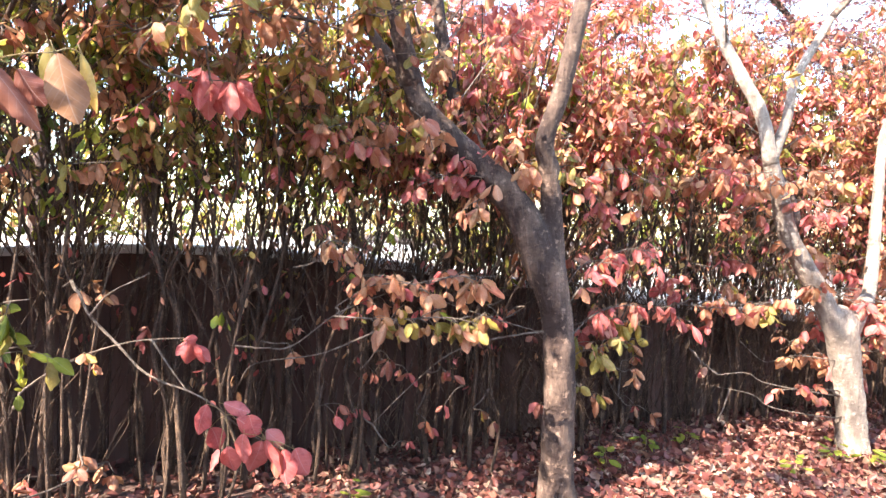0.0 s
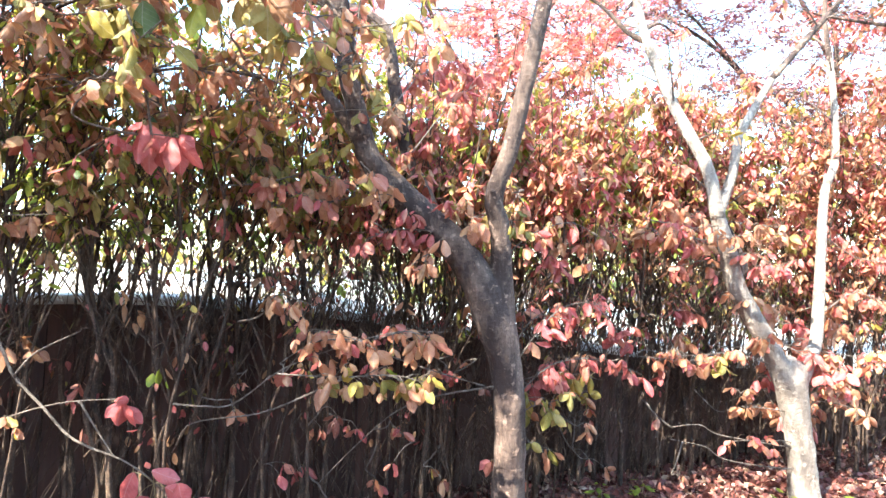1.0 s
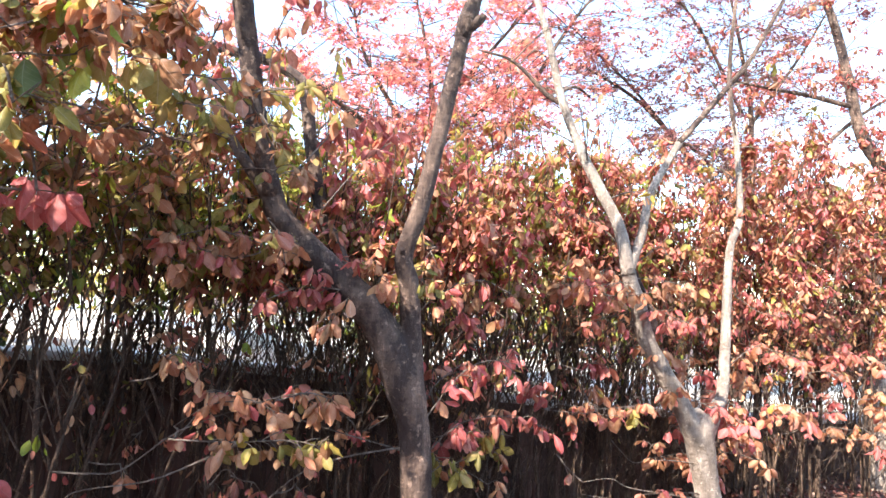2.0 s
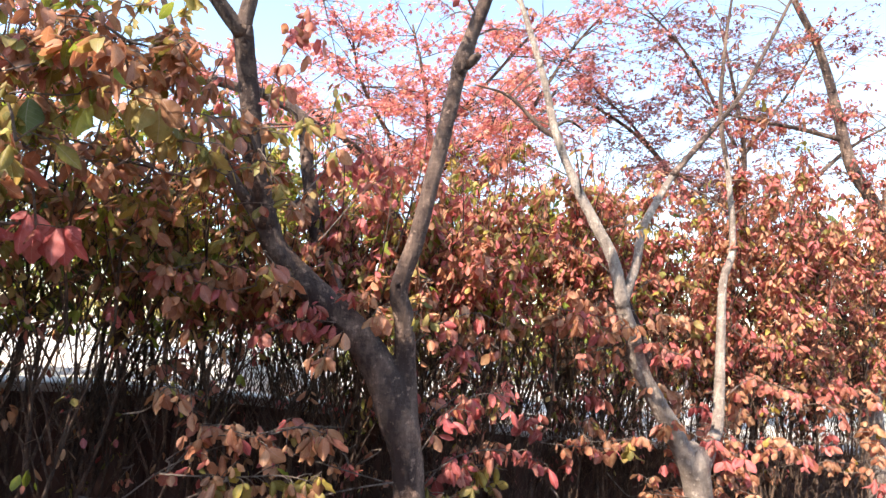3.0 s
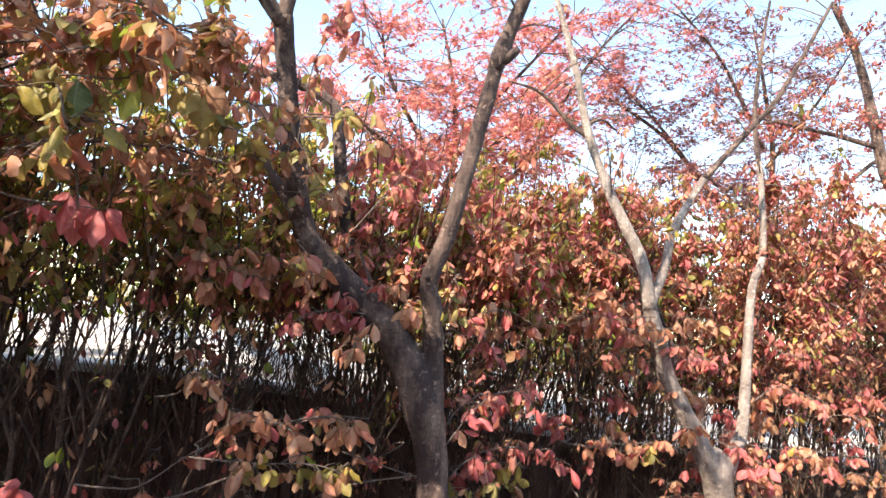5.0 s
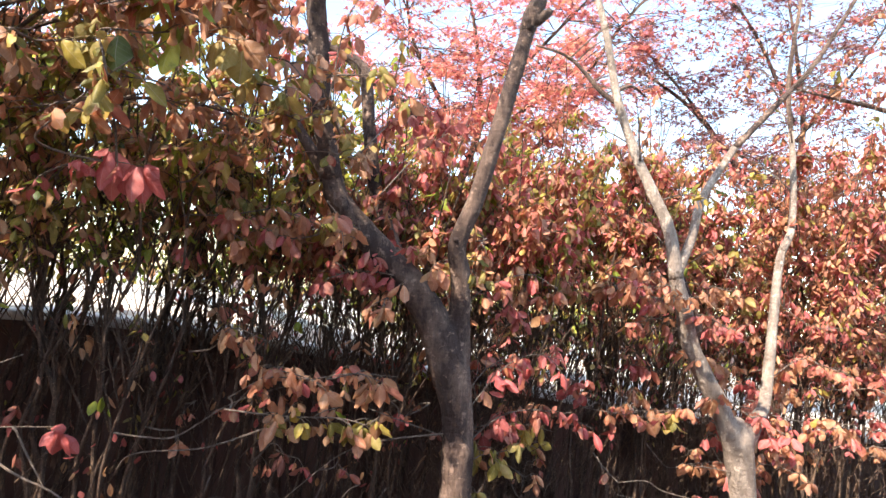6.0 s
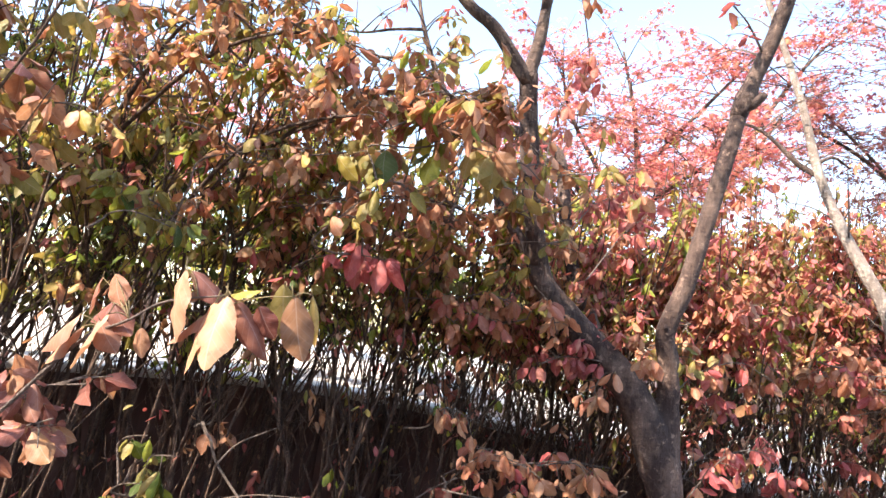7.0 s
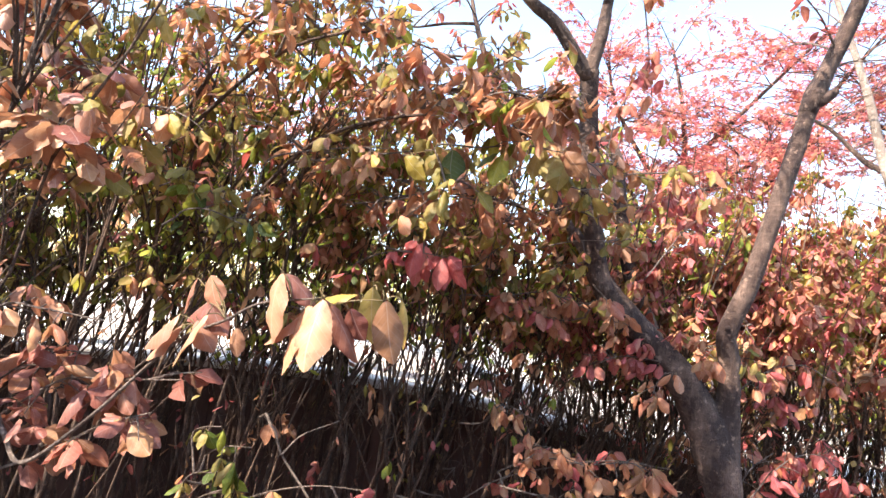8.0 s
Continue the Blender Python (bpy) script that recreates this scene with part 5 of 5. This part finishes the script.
spray("bough", [(-0.565, 2.000, 2.145), (-0.367, 1.980, 2.217), (-0.203, 1.950, 2.268), (-0.032, 1.930, 2.249)], 15, 0.072)
spray("bough", [(-0.581, 2.100, 2.050), (-0.376, 2.080, 2.129), (-0.205, 2.050, 2.173), (-0.060, 2.020, 2.161)], 14, 0.072)
spray("bough", [(-0.562, 2.050, 2.447), (-0.405, 2.020, 2.435), (-0.291, 2.000, 2.399), (-0.193, 1.980, 2.315)], 13, 0.07)
spray("bough", [(-0.582, 1.900, 2.205), (-0.450, 1.880, 2.264), (-0.309, 1.860, 2.269), (-0.230, 1.850, 2.207)], 12, 0.07)
spray("bough", [(-0.959, 2.100, 2.111), (-0.777, 2.080, 2.163), (-0.582, 2.050, 2.159), (-0.406, 2.020, 2.136)], 14, 0.07)
spray("bough", [(-0.534, 2.300, 1.938), (-0.334, 2.280, 2.019), (-0.171, 2.250, 2.045), (-0.025, 2.220, 2.021)], 11, 0.066)
spray("mixyel", [(-0.7, 2.3, 1.87), (-0.59, 2.27, 1.97), (-0.45, 2.25, 1.98)], 12, 0.071)
spray("olive", [(-2.28, 1.9, 1.98), (-1.98, 1.85, 2.02), (-1.71, 1.8, 1.93), (-1.52, 1.75, 1.87)], 19, 0.085)
spray("yelgreen", [(-1.52, 1.75, 2.1), (-1.33, 1.72, 2.15), (-1.14, 1.68, 2.17), (-1.03, 1.65, 2.17)], 16, 0.08)
spray("olive", [(-1.09, 1.8, 2.19), (-0.91, 1.78, 2.22), (-0.77, 1.75, 2.23)], 13, 0.08)
spray("orange", [(-1.33, 2.1, 2.02), (-1.06, 2.02, 2.06), (-0.89, 1.95, 2.11)], 13, 0.08)
spray("olive", [(-1.68, 2.0, 2.64), (-1.52, 1.95, 2.73), (-1.28, 1.9, 2.78)], 16, 0.08)
spray("olive", [(-0.79, 2.2, 2.64), (-0.71, 2.2, 2.82), (-0.66, 2.2, 2.99)], 13, 0.067)
near_twig = spray("shoot", [(-1.60, 0.98, 1.09), (-1.42, 0.94, 1.24), (-1.24, 0.92, 1.44), (-1.12, 0.91, 1.515), (-1.04, 0.90, 1.565), (-0.90, 0.89, 1.597)], 0, 0.0)


# Tints here partly carry the light: cream for sunlit leaves, salmon for shaded.
big_leaf(near_twig, (-0.988, 0.86, 1.639), (-1.007, 0.84, 1.493), 0.084, "cream", 1, (-0.5, -0.8, 0.3), (-0.97, 0.90, 1.585))
big_leaf(near_twig, (-0.998, 0.90, 1.638), (-0.911, 0.92, 1.587), 0.055, "salmon", 2, (0.4, -0.7, 0.6), (-0.97, 0.90, 1.585))
big_leaf(near_twig, (-0.917, 0.88, 1.580), (-0.964, 0.84, 1.439), 0.098, "tan", 6, (-0.5, -0.7, 0.5), (-0.90, 0.89, 1.597))
big_leaf(near_twig, (-0.889, 0.86, 1.596), (-0.887, 0.80, 1.454), 0.083, "cream", 0, (-0.25, -0.85, 0.45), (-0.90, 0.89, 1.597))
big_leaf(near_twig, (-0.896, 0.90, 1.596), (-0.790, 0.92, 1.487), 0.058, "salmon", 2, (0.6, -0.7, 0.3), (-0.90, 0.89, 1.597))
big_leaf(near_twig, (-0.890, 0.88, 1.598), (-0.817, 0.85, 1.624), 0.038, "yellow", 0, (-0.2, -0.6, 0.8), (-0.90, 0.89, 1.597))
big_leaf(near_twig, (-0.846, 0.93, 1.583), (-0.803, 0.95, 1.521), 0.054, "salmon", 4, (0.3, -0.9, 0.2), (-0.88, 0.895, 1.590))
big_leaf(near_twig, (-0.811, 0.97, 1.643), (-0.794, 0.99, 1.509), 0.066, "olive", 1, (0.2, -0.9, 0.3), (-0.79, 0.93, 1.635))
big_leaf(near_twig, (-0.767, 0.92, 1.615), (-0.716, 0.91, 1.488), 0.074, "brown", 0, (0.45, -0.88, 0.0), (-0.90, 0.89, 1.575))
big_leaf(near_twig, (-0.734, 0.95, 1.624), (-0.676, 0.96, 1.542), 0.034, "yellow", 5, (0.9, -0.3, 0.3), (-0.767, 0.92, 1.615))
big_leaf(near_twig, (-1.192, 0.93, 1.608), (-1.157, 0.92, 1.541), 0.054, "tan", 0, (-0.2, -0.9, 0.3), (-1.12, 0.91, 1.515))
big_leaf(near_twig, (-1.166, 0.95, 1.568), (-1.256, 0.95, 1.513), 0.060, "salmon", 2, (-0.3, -0.5, 0.8), (-1.12, 0.91, 1.515))
big_leaf(near_twig, (-1.176, 0.92, 1.546), (-1.116, 0.92, 1.482), 0.051, "salmon", 4, (0.4, -0.8, 0.4), (-1.12, 0.91, 1.515))
big_leaf(near_twig, (-1.240, 0.96, 1.598), (-1.287, 0.97, 1.518), 0.053, "salmon", 1, (-0.4, -0.6, 0.6), (-1.12, 0.91, 1.515))
big_leaf(near_twig, (-1.229, 0.90, 1.510), (-1.303, 0.88, 1.438), 0.060, "cream", 2, (-0.6, -0.6, 0.5), (-1.18, 0.915, 1.48))
big_leaf(near_twig, (-1.236, 0.93, 1.485), (-1.304, 0.91, 1.401), 0.050, "cream", 0, (-0.6, -0.7, 0.4), (-1.18, 0.915, 1.48))
big_leaf(near_twig, (-1.150, 0.88, 1.522), (-1.213, 0.85, 1.413), 0.060, "cream", 6, (-0.5, -0.7, 0.5), (-1.12, 0.91, 1.515))
big_leaf(near_twig, (-1.189, 0.91, 1.504), (-1.134, 0.90, 1.448), 0.056, "cream", 1, (0.3, -0.8, 0.5), (-1.18, 0.915, 1.48))
big_leaf(near_twig, (-1.098, 0.92, 1.501), (-1.084, 0.92, 1.436), 0.036, "tan", 0, (0.0, -0.9, 0.3), (-1.10, 0.908, 1.53))
big_leaf(near_twig, (-0.923, 0.90, 1.573), (-1.008, 0.88, 1.482), 0.064, "tan", 4, (-0.6, -0.6, 0.5), (-0.93, 0.892, 1.59))
spray("tan", [(-1.94, 1.05, 1.36), (-1.8, 1.02, 1.45), (-1.64, 0.98, 1.46), (-1.45, 0.95, 1.46)], 14, 0.08)
spray("salmon", [(-2.09, 1.2, 0.96), (-1.84, 1.16, 1.15), (-1.66, 1.12, 1.27), (-1.5, 1.09, 1.3), (-1.28, 1.05, 1.34)], 41, 0.088)
spray("salmon", [(-1.99, 1.15, 0.92), (-1.68, 1.1, 1.06), (-1.47, 1.05, 1.19), (-1.31, 1.0, 1.26)], 26, 0.088)
spray("salmon", [(-2.18, 1.25, 1.05), (-1.95, 1.22, 1.21), (-1.79, 1.18, 1.32), (-1.61, 1.15, 1.35)], 23, 0.085)
spray("bare", [(-1.69, 1.15, 1.11), (-1.46, 1.08, 1.31), (-1.23, 1.0, 1.51)], 0, 0.0)
spray("near", [(-2.12, 1.1, 1.79), (-1.96, 1.07, 1.89), (-1.78, 1.03, 1.94), (-1.59, 1.0, 1.87)], 18, 0.085)
spray("near", [(-2.29, 1.2, 2.01), (-2.1, 1.17, 2.12), (-1.92, 1.13, 2.16), (-1.67, 1.1, 2.12)], 15, 0.085)
spray("mixyel", [(-1.91, 1.15, 1.95), (-1.75, 1.13, 2.03), (-1.56, 1.12, 2.06), (-1.45, 1.1, 2.03)], 13, 0.08)
spray("near", [(-2.58, 1.4, 2.27), (-2.43, 1.37, 2.4), (-2.2, 1.33, 2.44), (-1.99, 1.3, 2.4)], 15, 0.085)
spray("mixyel", [(-2.15, 1.5, 2.43), (-1.89, 1.45, 2.49), (-1.72, 1.4, 2.56)], 13, 0.08)
spray("green", [(-1.59, 1.75, 0.87), (-1.54, 1.72, 0.91), (-1.46, 1.7, 0.93)], 4, 0.074)
spray("green", [(-1.6, 1.75, 1.03), (-1.55, 1.72, 1.07), (-1.47, 1.7, 1.09)], 3, 0.064)
spray("green", [(-2.0, 1.8, 1.94), (-1.87, 1.78, 1.98), (-1.7, 1.77, 1.93), (-1.55, 1.75, 1.85)], 13, 0.085)
spray("green", [(-1.79, 1.7, 1.85), (-1.68, 1.67, 1.86), (-1.52, 1.65, 1.82)], 9, 0.085)
spray("near", [(-2.18, 1.2, 2.1), (-2.01, 1.17, 2.17), (-1.82, 1.13, 2.18), (-1.65, 1.1, 2.11)], 15, 0.117)
spray("near", [(-2.07, 1.1, 1.87), (-1.93, 1.07, 1.95), (-1.76, 1.03, 1.97), (-1.61, 1.0, 1.96)], 18, 0.117)
spray("near", [(-2.1, 1.15, 1.78), (-1.91, 1.12, 1.85), (-1.75, 1.08, 1.84), (-1.62, 1.05, 1.8)], 13, 0.085)
spray("green", [(-1.53, 1.75, 0.97), (-1.45, 1.72, 1.02), (-1.34, 1.7, 1.04)], 6, 0.09)
spray("green", [(-1.52, 1.75, 0.82), (-1.43, 1.72, 0.87), (-1.32, 1.7, 0.89)], 6, 0.095)
spray("red", [(-0.54, 2.75, 1.47), (-0.44, 2.72, 1.61), (-0.32, 2.7, 1.57)], 9, 0.076)
spray("orange", [(-0.57, 2.5, 1.16), (-0.5, 2.48, 1.25), (-0.34, 2.45, 1.21)], 12, 0.076)
spray("red", [(-0.42, 2.95, 0.62), (-0.4, 2.92, 0.6), (-0.37, 2.9, 0.56)], 4, 0.071)
spray("red", [(-0.2, 2.95, 0.58), (-0.18, 2.92, 0.58), (-0.15, 2.9, 0.55)], 4, 0.067)
spray("red", [(-0.1, 2.95, 0.33), (-0.08, 2.92, 0.32), (-0.05, 2.9, 0.31)], 3, 0.067)
spray("mixwarm", [(-0.46, 2.5, 0.9), (-0.31, 2.47, 1.07), (-0.15, 2.43, 1.07), (-0.05, 2.4, 1.03)], 14, 0.081)
spray("orange", [(-0.05, 2.45, 1.07), (0.08, 2.42, 1.11), (0.18, 2.4, 1.09)], 11, 0.085)
spray("olive", [(0.75, 2.8, 0.81), (0.95, 2.9, 0.86), (1.17, 3.0, 0.82)], 12, 0.076)
spray("red", [(-0.7, 2.8, 1.32), (-0.61, 2.78, 1.35), (-0.52, 2.77, 1.26), (-0.4, 2.75, 1.18)], 12, 0.076)
spray("mixwarm", [(1.45, 3.3, 0.92), (1.67, 3.25, 0.91), (1.88, 3.2, 0.91)], 14, 0.081)
spray("pink", [(2.48, 3.4, 1.0), (2.61, 3.38, 0.94), (2.73, 3.35, 0.88)], 12, 0.081)
spray("orange", [(1.68, 3.2, 1.66), (1.85, 3.15, 1.63), (2.05, 3.1, 1.67)], 14, 0.081)
spray("yelgreen", [(2.11, 3.4, 1.89), (2.23, 3.38, 1.98), (2.28, 3.35, 1.92)], 9, 0.071)
spray("yelgreen", [(2.68, 3.9, 1.88), (2.76, 3.88, 2.06), (2.86, 3.85, 2.02)], 12, 0.071)
spray("yelgreen", [(1.6, 3.9, 2.31), (1.6, 3.88, 2.56), (1.7, 3.85, 2.65)], 18, 0.071)
spray("yelgreen", [(0.92, 4.0, 2.52), (0.92, 3.97, 2.73), (0.98, 3.95, 2.78)], 13, 0.067)
spray("darkred", [(-0.39, 2.9, 2.76), (-0.52, 2.87, 2.82), (-0.62, 2.83, 2.84), (-0.74, 2.8, 2.78)], 19, 0.076)
spray("red", [(-0.39, 2.9, 2.78), (-0.47, 2.85, 3.0), (-0.44, 2.8, 3.12)], 14, 0.076)
spray("olive", [(-0.58, 2.95, 2.81), (-0.7, 2.93, 3.01), (-0.76, 2.92, 3.21), (-0.7, 2.9, 3.26)], 16, 0.071)


def scattered_sprays():
    """Short leafy twigs standing out of the front of the hedge."""
    for k in range(64):
        s = R.uniform(4.6, 10.6)
        x, y, top, (ox, oy) = wall_spot(s)
        o, z = R.uniform(0.35, 0.85), R.uniform(0.45, 1.9)
        if x < 0.3:
            pal, z = R.choice(("olive", "yelgreen", "mixwarm", "orange", "mixyel")), R.uniform(1.4, 2.4)
        else:
            pal = R.choice(("mixwarm", "red", "pink", "orange", "mixyel", "tan", "orange", "darkred"))
        p = np.array((x + ox * o, y + oy * o, z))
        a = R.uniform(0, 6.28)
        d = np.array((math.cos(a) * 0.6 + ox * 0.6, math.sin(a) * 0.4 + oy * 0.6, R.uniform(-0.25, 0.35))) * R.uniform(0.14, 0.30)
        pts = [tuple(p), tuple(p + d * 0.5 + np.array((0, 0, 0.02))), tuple(p + d)]
        spray(pal, pts, R.randint(7, 13), R.uniform(0.075, 0.10))
    for k in range(46):
        x, y, top, (ox, oy) = wall_spot(R.uniform(10.0, 12.9))
        o, z = R.uniform(0.45, 1.0), R.uniform(0.5, 1.3)
        p = np.array((x + ox * o, y + oy * o, z))
        d = np.array((R.uniform(-0.5, 0.5) + ox * 0.5, oy * R.uniform(0.2, 0.9), R.uniform(-0.15, 0.3))) * R.uniform(0.2, 0.4)
        spray(R.choice(("pink", "red", "mixwarm", "tan", "orange", "orange")), [tuple(p), tuple(p + d * 0.5 + np.array((0, 0, 0.02))), tuple(p + d)], R.randint(7, 12), R.uniform(0.075, 0.095))
    rr = random.Random(77)
    for k in range(34):                 # a few drooping leaves low down before the wall
        x, y, top, (ox, oy) = wall_spot(rr.uniform(5.6, 9.4))
        o = rr.uniform(0.40, 0.80)
        p = np.array((x + ox * o, y + oy * o, rr.uniform(0.15, 1.05)))
        d = np.array((rr.uniform(-0.6, 0.6), rr.uniform(-0.6, 0.2), rr.uniform(-0.5, 0.3))) * rr.uniform(0.10, 0.22)
        spray(rr.choice(("pink", "red", "salmon", "tan", "mixwarm", "darkred")), [tuple(p), tuple(p + d * 0.5 + np.array((0, 0, 0.02))), tuple(p + d)], rr.randint(2, 4), rr.uniform(0.06, 0.085))


scattered_sprays()

# ---- leaf litter and small green weeds ----
def build_litter():
    gen = np.random.default_rng(77)
    n, near = 42000, 36000
    at = np.column_stack((gen.uniform(-4.2, 7.0, n), gen.uniform(-3.0, 2.6, n), gen.uniform(0.0, 0.03, n)))
    at[:near, 0], at[:near, 1] = gen.normal(1.4, 2.1, near), 5.1 - 6.5 * gen.beta(1.25, 3.2, near)
    at[:, 2] += [0.035 * noise.noise(Vector((x * 0.9, y * 0.9, 0))) for x, y in at[:, :2]]
    a = gen.uniform(0, 2 * np.pi, n)
    along = np.column_stack((np.cos(a), np.sin(a), gen.normal(0, 0.5, n)))
    up = np.column_stack((gen.normal(0, 1.1, n), gen.normal(0, 1.1, n), np.ones(n)))
    ob = new("leaf_litter", leaves_mesh("leaf_litter", at, along, up, gen.triangular(0.018, 0.038, 0.075, n), LITTER, DRY_BLADES, gen))
    tagged(ob, "fallen red and tan leaves strewn over the soil", "leaf litter", kind="stuff")


build_litter()


def build_weed(x, y, seed):
    gen = np.random.default_rng(seed)
    weed = thing("weed", (x, y, 0), "small green weed among fallen leaves", "weed", "weeds")
    n = 9
    a = gen.uniform(0, 2 * np.pi, n)
    at = np.column_stack((x + np.cos(a) * 0.03, y + np.sin(a) * 0.03, gen.uniform(0.03, 0.13, n)))
    along = np.column_stack((np.cos(a), np.sin(a), gen.uniform(-0.1, 0.6, n)))
    up = np.column_stack((gen.normal(0, 0.2, n), gen.normal(0, 0.2, n), np.ones(n)))
    part_of("stalk", tubes_mesh("stalk", [tube(np.array(((x, y, -0.02), (x + 0.01, y, 0.07), (x, y + 0.01, 0.14))), 0.003, 0.001, 5)], PETIOLE), weed)
    part_of("foliage", leaves_mesh("foliage", at, along, up, gen.uniform(0.05, 0.09, n), {"green": 1}, MID_BLADES, gen), weed)


for i, (x, y) in enumerate(((2.42, 3.25), (2.52, 3.12), (2.72, 3.22), (1.30, 3.35), (1.62, 3.5), (2.05, 3.05), (-0.4, 2.5), (0.95, 3.0))):
    build_weed(x, y, 300 + i)
